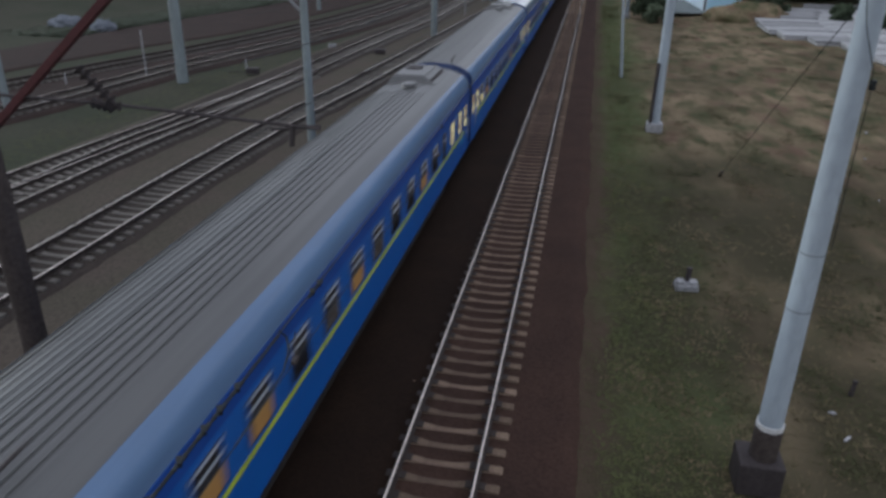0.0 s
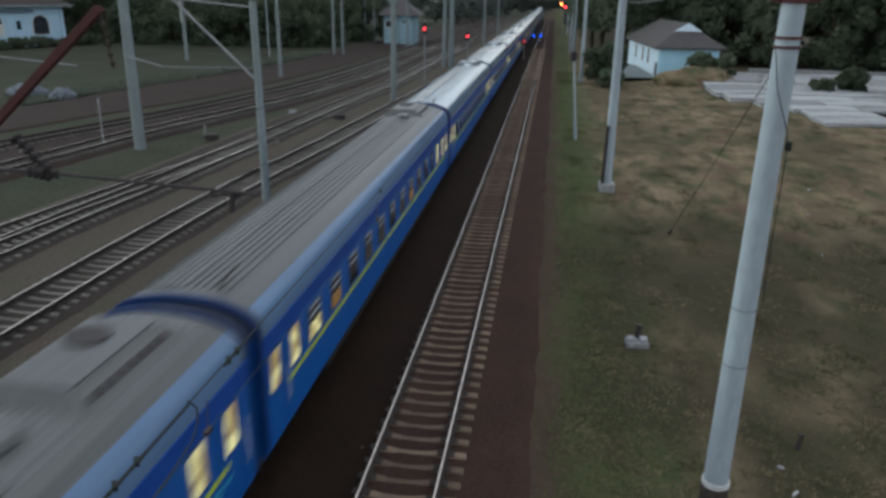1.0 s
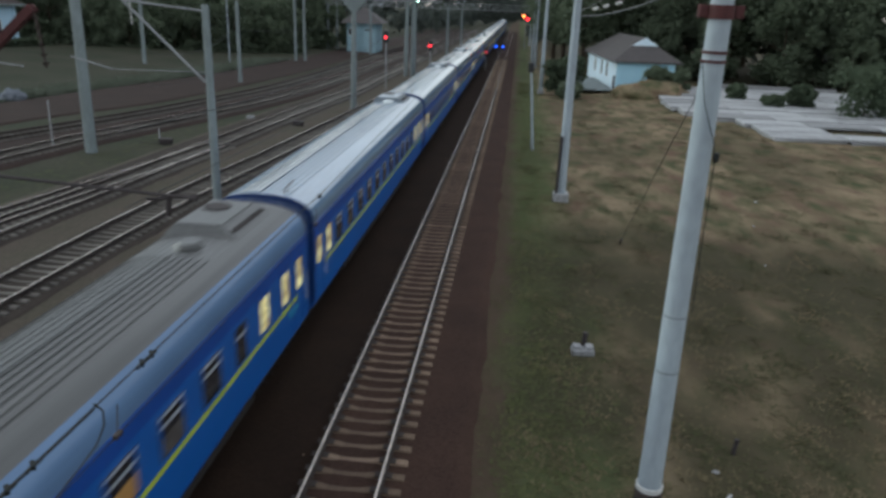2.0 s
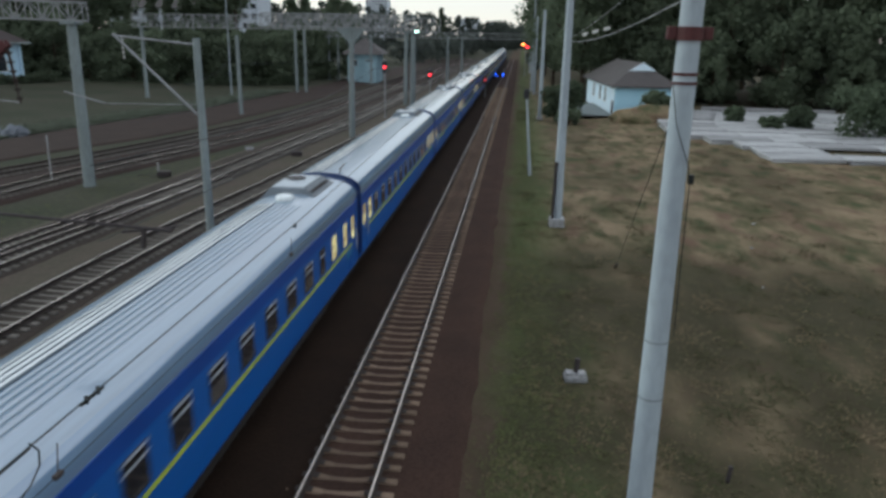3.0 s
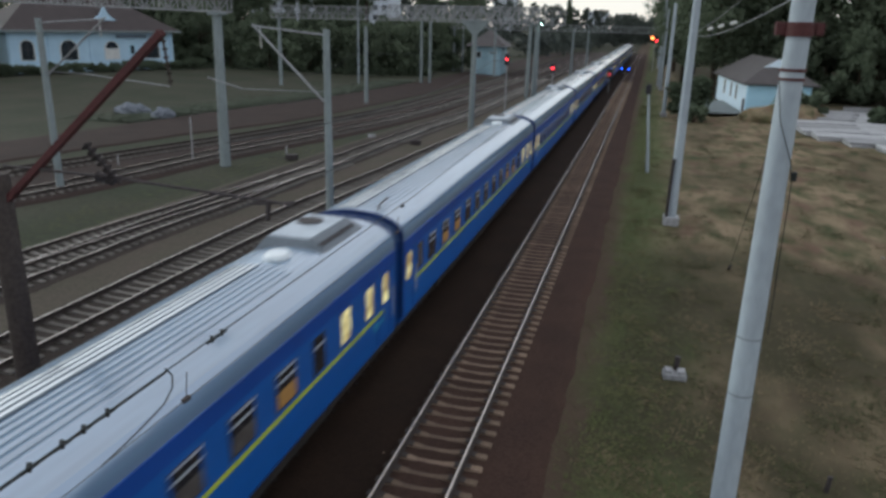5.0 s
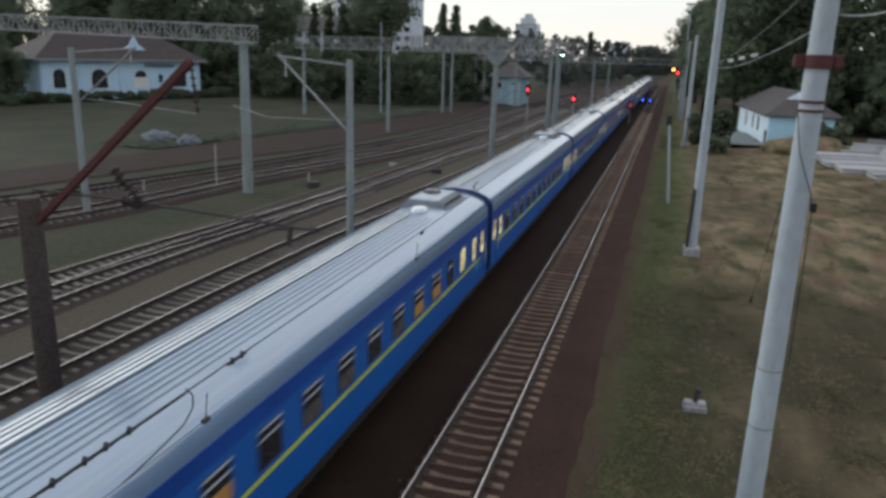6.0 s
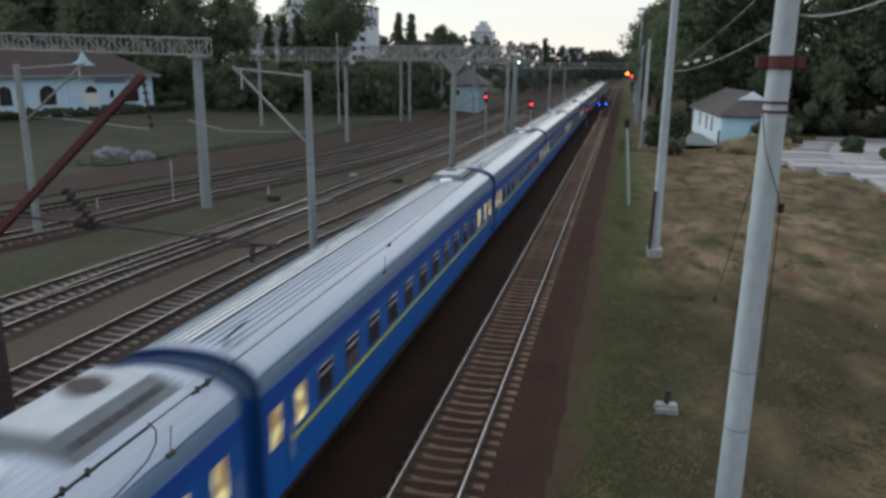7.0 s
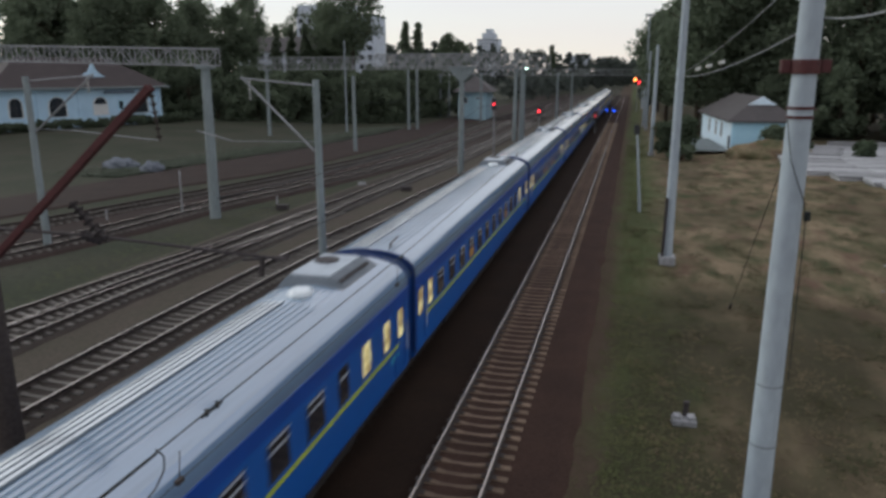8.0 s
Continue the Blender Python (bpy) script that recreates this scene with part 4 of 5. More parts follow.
rod(bm, (0, 0.05, -0.04), (0, 0.05, 0.05), 0.17, seg=14)
part("lens", bm, WHITELAMP, lamp, "glowing white lens")

# white leaning stake with a dark lamp head by the ballast
stake = thing("track_marker", pose(4.76, 55.6, -0.45), "whitewashed marker post with a dark round head", "marker post")
bm = bmesh.new()
rod(bm, (0, 0, 0), (-0.12, 0, 1.6), 0.11, 0.10, seg=10)
rod(bm, (-0.12, 0, 1.6), (-0.5, 0, 5.9), 0.09, 0.07, seg=10)
part("post", bm, CONCRETE, stake)
bm = bmesh.new()
box(bm, (-0.53, 0, 6.15), (0.42, 0.34, 0.7), bevel=0.12)
part("head", bm, RUBBER, stake, "dark lamp head seen from the back")


# ---- plants ----
def leaf_mesh(name, centres, radii, per, size, mat, seed, flat=1.0):
    """Many small leaf clusters as crossed quads scattered in lumps."""
    rng = np.random.default_rng(seed)
    pts = []
    for c, r in zip(centres, radii):
        d = rng.normal(size=(per, 3))
        d /= np.linalg.norm(d, axis=1)[:, None]
        k = r * rng.uniform(0.45, 1.05, (per, 1))
        pts.append(np.array(c) + d * k * np.array([1, 1, flat]))
    p = np.concatenate(pts)
    n = len(p)
    u = rng.normal(size=(n, 3))
    u /= np.linalg.norm(u, axis=1)[:, None]
    w = rng.normal(size=(n, 3))
    v = np.cross(u, w)
    v /= np.linalg.norm(v, axis=1)[:, None]
    s = size * rng.uniform(0.5, 1.3, (n, 1))
    verts = np.stack([p - u * s - v * s * 0.35, p + u * s * 0.2 - v * s * 0.7, p + u * s + v * s * 0.2, p - u * s * 0.3 + v * s * 0.75], 1).reshape(-1, 3)
    faces = np.arange(4 * n).reshape(-1, 4)
    me = bpy.data.meshes.new(name)
    me.from_pydata(verts.tolist(), [], faces.tolist())
    me.materials.append(mat)
    return me


def tree_parts(h, w, seed, mat, lumps=38, per=70, size=0.42, low=0.25, slim=1.0):
    """Meshes of a trunk with limbs and of a ragged crown."""
    rng = random.Random(seed)
    bm = bmesh.new()
    rod(bm, (0, 0, -0.4), (0.1, 0, h * 0.45), 0.022 * h, 0.013 * h, seg=9)
    rod(bm, (0.1, 0, h * 0.45), (0.0, 0.2, h * 0.85), 0.013 * h, 0.004 * h, seg=7)
    for i in range(9):
        a, z = i * 2.4, h * (low + 0.06 * i)
        r = w * 0.42 * rng.uniform(0.6, 1)
        rod(bm, (0.05, 0, z), (r * math.cos(a), r * math.sin(a), z + h * 0.14), 0.007 * h, 0.002 * h, seg=5)
    cs, rs = [], []
    for i in range(lumps):
        f = rng.random()
        z = h * (low + (1 - low) * f)
        env = w / 2 * (math.sin(math.pi * min(1, 0.12 + 0.86 * f)) ** 0.7 if slim == 1.0 else (1 - f) ** 0.45 * (0.55 + 0.45 * min(1, f * 5)))
        a, r = rng.uniform(0, 6.28), env * rng.uniform(0.25, 0.95)
        cs.append((r * math.cos(a), r * math.sin(a), z))
        rs.append(w * rng.uniform(0.10, 0.19) if slim == 1.0 else w * rng.uniform(0.14, 0.22))
    return mesh_of("trunk", bm, BARK), leaf_mesh("crown", cs, rs, per, size, mat, seed)


KINDS = {
    "oak_a": tree_parts(24, 15, 1, LEAF, 80, 115, 0.36),
    "oak_b": tree_parts(19, 12, 2, LEAF, 64, 115, 0.33),
    "oak_c": tree_parts(27, 14, 3, LEAF, 84, 115, 0.36, low=0.16),
    "low": tree_parts(11, 9, 4, LEAF, 52, 120, 0.29, low=0.08),
    "low_b": tree_parts(9.5, 8, 5, LEAF, 48, 120, 0.28, low=0.06),
    "thuja": tree_parts(23.5, 4.6, 6, LEAF, 80, 130, 0.3, low=0.03, slim=0.0),
    "poplar": tree_parts(34, 8.0, 7, LEAF, 100, 130, 0.5, low=0.05, slim=0.0),
    "spire": tree_parts(22, 5.5, 8, LEAF, 70, 90, 0.45, low=0.05, slim=0.0),
    "tall": tree_parts(34, 20, 9, LEAF, 70, 110, 0.45, low=0.5),
}


def tree(kind, x, y, turn, label="dark leafy tree", group="trees beside the railway", z=None):
    ob = thing("tree", pose(x, y, ground_height(x, y) if z is None else z, 0, 0, turn), label, "tree", group)
    part("trunk", KINDS[kind][0], None, ob)
    part("crown", KINDS[kind][1], None, ob)
    return ob


rng = random.Random(5)
# wood behind the small house and the slabs
for i, (x, y) in enumerate([(14, 128), (21, 127), (12.5, 142), (28, 123), (35, 118), (43, 114), (51, 111), (60, 108), (69, 104), (79, 102), (90, 98), (102, 95),
                            (25, 136), (38, 130), (55, 124), (72, 118), (90, 112), (11, 158), (20, 150), (47, 128), (64, 116), (83, 108), (115, 100), (32, 160), (46, 150), (60, 142), (76, 136), (94, 128), (108, 118), (10.5, 178), (10, 200), (15, 190)]):
    tree(("oak_a", "oak_c", "oak_b")[i % 3], x + rng.uniform(-1, 1), y + rng.uniform(-1, 1), rng.uniform(0, 360), "dark leafy tree in the wood behind the house", "trees of the wood")
for i, (x, y) in enumerate([(26, 118), (32, 114), (40, 109), (48, 106), (57, 103), (66, 99), (76, 96), (87, 93), (99, 88), (29, 120), (53, 105)]):
    tree(("low", "low_b")[i % 2], x, y, rng.uniform(0, 360), "low dark tree at the edge of the wood", "trees of the wood")
# trees behind the long white building
for i, (x, y) in enumerate([(-150, 140), (-138, 150), (-126, 139), (-114, 146), (-103, 138), (-93, 147), (-92, 136), (-160, 155), (-120, 160), (-100, 162), (-107, 152), (-104, 168), (-142, 128), (-172, 140), (-155, 165), (-135, 168), (-128, 152), (-110, 172), (-96, 172), (-145, 180), (-118, 182), (-99, 130)]):
    tree(("oak_a", "oak_c", "oak_b")[i % 3], x, y, rng.uniform(0, 360), "tall dark tree behind the white building", "trees behind the building")
for i in range(22):
    x = -84 + 2.15 * i
    y = 136 + 1.4 * i + rng.uniform(-4, 4)
    tree(("low", "low_b")[i % 2], x, y, rng.uniform(0, 360), "low dark tree in the belt beyond the yard", "trees of the belt", z=-0.6)
for i in range(11):
    tree(("low_b", "low")[i % 2], -74 + 3.2 * i, 128 + 2.0 * i, rng.uniform(0, 360), "low dark tree in the belt beyond the yard", "trees of the belt", z=-2.2)
for x, y in ((-109, 208), (-101.5, 208), (-98.5, 212), (-92, 208), (-86, 210), (-80, 209)):
    tree("thuja", x, y, rng.uniform(0, 360), "slim dark conifer before the grey building", "conifers", z=-0.5)
for x, y, k, z in ((-120.2, 400, "poplar", 2), (-113.6, 402, "poplar", 1.5), (-39, 400, "spire", 1), (-95.5, 400, "oak_c", 2), (-90, 405, "oak_a", 1), (-101, 410, "oak_a", 0)):
    tree(k, x, y, rng.uniform(0, 360), "distant dark tree on the skyline", "trees on the skyline", z=z)
for x, y, z in ((-128, 205, -4), (-128, 285, 0), (-140, 262, 2), (-129, 148, -8), (-122, 158, -8), (-139, 158, -6)):
    tree("tall", x, y, rng.uniform(0, 360), "tall dark tree behind the white building", "trees behind the building", z=z)
for x, y in ((-86, 126), (-90, 129), (-82, 131), (-88, 135), (-94, 124), (-95.6, 89.4), (-99.5, 87), (-98, 83), (-103, 79), (-107, 92), (-111, 84)):
    tree("low", x, y, rng.uniform(0, 360), "low dark tree beside the white building", "trees behind the building")
tree("tall", -72, 195, 40, "tall ragged tree with gaps in its crown", "trees behind the building", z=0)
tree("tall", -87, 215, 140, "tall ragged tree with gaps in its crown", "trees behind the building", z=-6)


def far_wood(name, pts, seed, per, size, label):
    """A distant wood as one mass of leaf clumps under a top line of (x, y, height)."""
    rr = random.Random(seed)
    cs, rs = [], []
    for (x0, y0, h0), (x1, y1, h1) in zip(pts, pts[1:]):
        n = int(math.hypot(x1 - x0, y1 - y0) / 2.6) + 2
        for i in range(n):
            t = (i + rr.random()) / n
            h = (h0 + (h1 - h0) * t) * rr.uniform(0.75, 1.05)
            for j in range(max(2, int(h / 3.2))):
                cs.append((x0 + (x1 - x0) * t + rr.uniform(-3, 3), y0 + (y1 - y0) * t + rr.uniform(-8, 8), max(0.5, h - 1.5 - 3.1 * j)))
                rs.append(rr.uniform(1.6, 3.0))
    ob = new(name, leaf_mesh(name, cs, rs, per, size, FARLEAF, seed))
    return tagged(ob, label, "trees", kind="stuff")


far_wood("far_wood", [(-260, 380, 30), (-136, 420, 28), (-102, 425, 27), (-53, 430, 21.5), (-18, 440, 18), (0, 520, 17), (12, 560, 16)], 21, 26, 1.1, "distant dark wood on the skyline")
far_wood("far_wood_near", [(-60, 250, 9), (-35, 270, 8.5), (-26, 320, 9), (-24, 420, 10)], 22, 30, 0.8, "distant trees beside the yard throat")
far_wood("far_wood_side", [(9, 215, 15), (10, 260, 13), (12, 330, 12), (14, 480, 12)], 23, 30, 0.8, "distant trees along the line")
far_wood("wood_floor", [(16, 150, 8), (45, 138, 9), (70, 126, 9), (110, 112, 9)], 24, 30, 0.7, "dark undergrowth inside the wood")


def bush(x, y, h, w, mat, label, seed, flat=0.8):
    rr = random.Random(seed)
    cs = [(rr.uniform(-w, w) * 0.36, rr.uniform(-w, w) * 0.3, h * rr.uniform(0.15, 0.85)) for _ in range(26)]
    rs = [min(w, h) * rr.uniform(0.16, 0.30) for _ in cs]
    ob = thing("bush", pose(x, y, ground_height(x, y)), label, "bush", "bushes")
    part("foliage", leaf_mesh("foliage", cs, rs, 80, 0.24, mat, seed, flat), None, ob)
    bm = bmesh.new()
    for i in range(5):
        rod(bm, (0, 0, -0.2), (w * 0.25 * math.cos(i * 1.3), w * 0.25 * math.sin(i * 1.3), h * 0.6), 0.05, 0.02, seg=5)
    part("stem", bm, BARK, ob)


bush(34.0, 84, 2.6, 2.8, LEAFLIGHT, "grey-green bush growing through the slabs", 31)
bush(39.0, 79.5, 6.0, 6.5, LEAFLIGHT, "tall grey-green bush growing through the slabs", 32)
bush(44.0, 82, 5.0, 6.0, LEAFLIGHT, "grey-green bush beside the slabs", 33)
bush(8.3, 94, 4.6, 3.6, LEAFLIGHT, "green bush beside the line", 34)
bush(10.4, 99, 4.9, 3.6, LEAFLIGHT, "green bush beside the path", 35)
bush(9.6, 90, 2.0, 3.4, LEAF, "low dark bush beside the path", 36)
bush(20.6, 94.2, 3.0, 3.4, LEAF, "low clipped dark bush before the house", 37)
bush(23.0, 94.6, 2.8, 3.2, LEAF, "low clipped dark bush before the house", 38)
for x, y, h in ((26, 113, 3.4), (33, 116, 4.0), (41, 114, 3.4), (49, 116, 4.2), (57, 112, 4.0)):
    bush(x, y, h, 8.5, LEAF, "dark undergrowth at the edge of the wood", int(x) + 90)
bush(28.6, 88.5, 2.0, 2.0, LEAFLIGHT, "small grey-green shrub among the slabs", 39)
bush(31.0, 83.5, 1.5, 3.0, LEAFLIGHT, "small grey-green shrub among the slabs", 40)
for i in range(13):
    u = -6 + 3.1 * i
    bush(-91.3 + 0.358 * u + 2.6, 93.4 + 0.934 * u - 1.2, 1.55 + 0.25 * math.sin(i * 1.7), 4.2, LEAF, "dark hedge bush before the white building", 50 + i)


# ---- houses ----
def wall_box(bm, x0, y0, z0, x1, y1, z1):
    box(bm, ((x0 + x1) / 2, (y0 + y1) / 2, (z0 + z1) / 2), (x1 - x0, y1 - y0, z1 - z0))


def small_window(parent, c, w, h, along, frame_mat=PAINTWHITE):
    """A window in a wall that faces -y (along 'x') or -x (along 'y'): frame, dark pane and bars."""
    fx = along == "x"
    bm = bmesh.new()
    sx = (lambda a, b: (a, b)) if fx else (lambda a, b: (b, a))
    for d in (-w / 2, w / 2):
        o = (c[0] + d, c[1]) if fx else (c[0], c[1] + d)
        box(bm, (*o, c[2]), (*sx(0.09, 0.12), h))
    for d in (-h / 2, h / 2):
        box(bm, (c[0], c[1], c[2] + d), (*sx(w + 0.1, 0.14), 0.09))
    f = part("window", bm, frame_mat, parent)
    bm = bmesh.new()
    box(bm, c, (*sx(w, 0.05), h))
    part("pane", bm, DARKWIN, f)


def hut():
    """Small pale-blue house with a grey half-hipped roof."""
    ob = thing("small_house", pose(16.1, 98.3, 0.1, 0, 0, 3.9), "small pale blue house with a grey hipped roof and white gablet", "house")
    W, L, E = 7.4, 23.3, 3.75
    bm = bmesh.new()
    wall_box(bm, 0, 0, -0.5, W, 0.35, E)
    part("wall", bm, WALLBLUE, ob, "pale blue rendered wall")
    bm = bmesh.new()
    wall_box(bm, 0, 0.35, -0.5, 0.35, L - 0.35, E)
    part("wall", bm, WALLWHITE, ob, "whitewashed wall")
    bm = bmesh.new()
    wall_box(bm, W - 0.35, 0.35, -0.5, W, L - 0.35, E)
    part("wall", bm, WALLBLUE, ob)
    bm = bmesh.new()
    wall_box(bm, 0, L - 0.35, -0.5, W, L, E)
    part("wall", bm, WALLBLUE, ob)
    o, R, G = 0.75, 6.6, 5.55
    bm = bmesh.new()
    c = W / 2
    v = [bm.verts.new(p) for p in ((-o, -o, E - 0.1), (W + o, -o, E - 0.1), (W + o, L + o, E - 0.1), (-o, L + o, E - 0.1),
                                   (c - 1.7, 2.0, G), (c + 1.7, 2.0, G), (c, 2.0, R), (c, L - 3.5, R))]
    for f in ((0, 1, 5, 4), (0, 4, 6, 7, 3), (1, 2, 7, 6, 5), (2, 3, 7), (4, 5, 6), (3, 2, 1, 0)):
        bm.faces.new([v[i] for i in f])
    part("roof", bm, ROOFTILE, ob, "grey sheet roof")
    bm = bmesh.new()
    loft(bm, [[(c - 1.75, y, G + 0.02), (c + 1.75, y, G + 0.02), (c, y, R + 0.05)] for y in (1.9, 1.97)])
    part("gablet", bm, WALLWHITE, ob, "white gablet")
    for s in (-1, 1):
        bm = bmesh.new()
        box(bm, (c + s * (c + o), L / 2, E - 0.12), (0.06, L + 2 * o, 0.18))
        part("fascia", bm, ROOFTILE, ob)
    bm = bmesh.new()
    box(bm, (c, -o, E - 0.12), (W + 2 * o, 0.06, 0.18))
    part("fascia", bm, ROOFTILE, ob)
    for y in (7.0, 11.0, 16.5):
        small_window(ob, (-0.02, y, 2.15), 1.0, 1.9, "y")
    bm = bmesh.new()
    box(bm, (-0.04, 1.4, 0.9), (0.1, 0.9, 1.6))
    part("door", bm, DARKSTEEL, ob, "low dark door")
    small_window(ob, (5.6, -0.02, 2.0), 1.2, 1.5, "x")


hut()
bm = bmesh.new()
box(bm, (0, 0, 0), (4.6, 17, 0.14), rz=3)
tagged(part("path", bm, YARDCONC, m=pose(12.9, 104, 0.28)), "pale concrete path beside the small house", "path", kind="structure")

def arch(bm, x, z, w, h, y0, y1, seg=10):
    pts = [(x - w / 2, z), (x + w / 2, z)] + [(x + w / 2 * math.cos(math.pi * i / seg), z + h - w / 2 + w / 2 * math.sin(math.pi * i / seg)) for i in range(seg + 1)]
    loft(bm, [[(a, y, b) for a, b in pts] for y in (y0, y1)])


def station():
    """Long white single-storey building with arched windows and a broad brown hipped roof."""
    ob = thing("station_building", pose(-91.3, 93.4, 0.7, 0, 0, 69), "long white building with arched windows under a brown hipped roof", "building")
    L, D, E, R = 28.8, 12.0, 6.8, 11.6
    bm = bmesh.new()
    wall_box(bm, 0, 0, -1.5, L, 0.5, E)
    part("wall", bm, STATIONWALL, ob, "white rendered front wall")
    bm = bmesh.new()
    wall_box(bm, L - 0.5, 0.5, -1.5, L, D, E)
    part("wall", bm, STATIONWALL, ob)
    bm = bmesh.new()
    wall_box(bm, 0.5, D - 0.5, -1.5, L - 0.5, D, E)
    part("wall", bm, STATIONWALL, ob)
    bm = bmesh.new()
    wall_box(bm, 0, 0.5, -1.5, 0.5, D, E)
    part("wall", bm, STATIONWALL, ob)
    bm = bmesh.new()
    o = 1.2
    v = [bm.verts.new(p) for p in ((-o, -o, E - 0.2), (L + o, -o, E - 0.2), (L + o, D + o, E - 0.2), (-o, D + o, E - 0.2), (6.5, D / 2, R), (L - 6.5, D / 2, R))]
    for f in ((0, 1, 5, 4), (1, 2, 5), (2, 3, 4, 5), (3, 0, 4), (3, 2, 1, 0)):
        bm.faces.new([v[i] for i in f])
    part("roof", bm, BROWNROOF, ob, "dark brown sheet roof")
    bm = bmesh.new()
    loft(bm, [[(14.6, y, E + 1.5), (19.0, y, E + 1.5), (17.7, y, E + 2.4), (16.9, y, E + 3.8), (16.1, y, E + 2.4)] for y in (1.2, 1.6)])
    part("dormer_gable", bm, STATIONWALL, ob, "white curved dormer gable")
    bm = bmesh.new()
    loft(bm, [[(15.2, y, E + 1.2), (18.6, y, E + 1.2), (16.9, y, E + 3.5)] for y in (1.6, 4.5)])
    part("dormer_roof", bm, BROWNROOF, ob)
    bm = bmesh.new()
    box(bm, (L / 2, -o, E - 0.25), (L + 2 * o, 0.1, 0.3))
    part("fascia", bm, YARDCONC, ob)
    for x, w, h, z in ((2.9, 1.9, 3.0, 2.0), (9.5, 2.7, 3.1, 1.9), (24.5, 2.7, 3.0, 1.9)):
        bm = bmesh.new()
        arch(bm, x, z, w + 0.4, h + 0.2, -0.06, 0.1)
        f = part("window", bm, PAINTWHITE, ob)
        bm = bmesh.new()
        arch(bm, x, z + 0.1, w, h, -0.1, -0.02)
        part("pane", bm, DARKWIN, f)
        bm = bmesh.new()
        box(bm, (x, -0.12, z + h / 2), (0.08, 0.05, h))
        box(bm, (x, -0.12, z + h * 0.55), (w, 0.05, 0.08))
        part("glazing_bar", bm, DARKSTEEL, f)
    bm = bmesh.new()
    arch(bm, 16.9, 1.9, 2.7, 3.1, -0.1, 0.1)
    f = part("window", bm, PAINTWHITE, ob, "pale arched window with a dark fanlight")
    bm = bmesh.new()
    arch(bm, 16.9, 3.75, 2.2, 1.15, -0.16, -0.09)
    part("fanlight", bm, DARKWIN, f)
    small_window(ob, (20.7, -0.03, 3.5), 0.9, 1.5, "x", WALLBLUE)
    bm = bmesh.new()
    box(bm, (20.5, -0.35, 5.75), (5.6, 0.25, 0.5), bevel=0.03)
    part("signboard", bm, material("signboard_paint", (0.16, 0.20, 0.26), 0.6, scale=1, fine=8), ob, "dark grey-blue signboard")
    for x in (0.4, 6.4, 13.2, 28.4):
        bm = bmesh.new()
        box(bm, (x, -0.1, 2.6), (0.5, 0.2, 7.4))
        part("pilaster", bm, STATIONWALL, ob)


station()


def signal_box():
    ob = thing("signal_cabin", pose(-33.2, 158, -0.2, 0, 0, 4), "pale blue two-storey signal cabin with a grey roof", "building")
    bm = bmesh.new()
    box(bm, (3.2, 5, 2.7), (6.4, 10, 6.4))
    part("wall", bm, WALLTEAL, ob)
    bm = bmesh.new()
    v = [bm.verts.new(p) for p in ((-1.3, -1.3, 5.7), (7.7, -1.3, 5.7), (7.7, 11.3, 5.7), (-1.3, 11.3, 5.7), (3.2, 3.6, 9.0), (3.2, 6.4, 9.0))]
    for f in ((0, 1, 4), (1, 2, 5, 4), (2, 3, 5), (3, 0, 4, 5), (3, 2, 1, 0)):
        bm.faces.new([v[i] for i in f])
    part("roof", bm, ROOFTILE, ob)
    for x in (1.2, 4.6):
        small_window(ob, (x, -0.02, 3.9), 1.6, 1.3, "x")
    bm = bmesh.new()
    box(bm, (5.0, -0.9, 1.9), (2.6, 1.8, 4.6))
    part("porch", bm, WALLTEAL, ob)


signal_box()


def block(name, x, y, z0, w, d, h, rows, cols, label, turn=0.0, gable=0.0, mat=FLATGREY, steps=()):
    """A city building with storeys of separate windows."""
    ob = thing(name, pose(x, y, z0, 0, 0, turn), label, "building", "buildings on the skyline")
    bm = bmesh.new()
    box(bm, (w / 2, d / 2, h / 2), (w, d, h))
    for k, (a, b, e) in enumerate(steps):
        box(bm, (w * (a + b) / 2, d / 2, h + e / 2), (w * (b - a), d * (0.8 - 0.1 * k), e))
    part("wall", bm, mat, ob)
    if gable:
        bm = bmesh.new()
        loft(bm, [[(-0.6, -0.8, h), (-0.6, d + 0.8, h), (-0.6, d / 2, h + gable)], [(w + 0.6, -0.8, h), (w + 0.6, d + 0.8, h), (w + 0.6, d / 2, h + gable)]])
        part("roof", bm, ROOFTILE, ob)
    else:
        bm = bmesh.new()
        box(bm, (w / 2, d / 2, h + 0.15), (w + 0.5, d + 0.5, 0.3))
        part("roof", bm, ROOFTILE, ob)
    bm = bmesh.new()
    box(bm, (0, 0, 0), (w / cols * 0.5, 0.15, h / rows * 0.5))
    me = mesh_of("window", bm, DARKWIN)
    for r in range(rows):
        for c in range(cols):
            part("window", me, None, ob, m=pose((c + 0.5) * w / cols, -0.03, (r + 0.5) * h / rows))


block("apartment_building", -127, 230, -0.6, 34, 14, 17, 5, 10, "grey building with a pitched roof behind the conifers", 2, gable=5)
block("apartment_building", -120, 262, 0, 30, 16, 30, 9, 9, "pale grey apartment block behind the trees", 3, steps=((0.0, 0.7, 4.0),))
block("tower_block", -184, 900, 0, 26, 24, 48, 14, 7, "pale tower block far on the skyline", 0, steps=((0.2, 0.8, 7.0), (0.38, 0.66, 12.0)))
block("apartment_building", -73, 900, 0, 25, 18, 28, 8, 8, "pale apartment block far on the skyline", 0, steps=((0.3, 0.7, 1.5),))
block("apartment_building", -36, 930, 0, 9, 14, 26, 8, 3, "pale apartment block far on the skyline", 0)

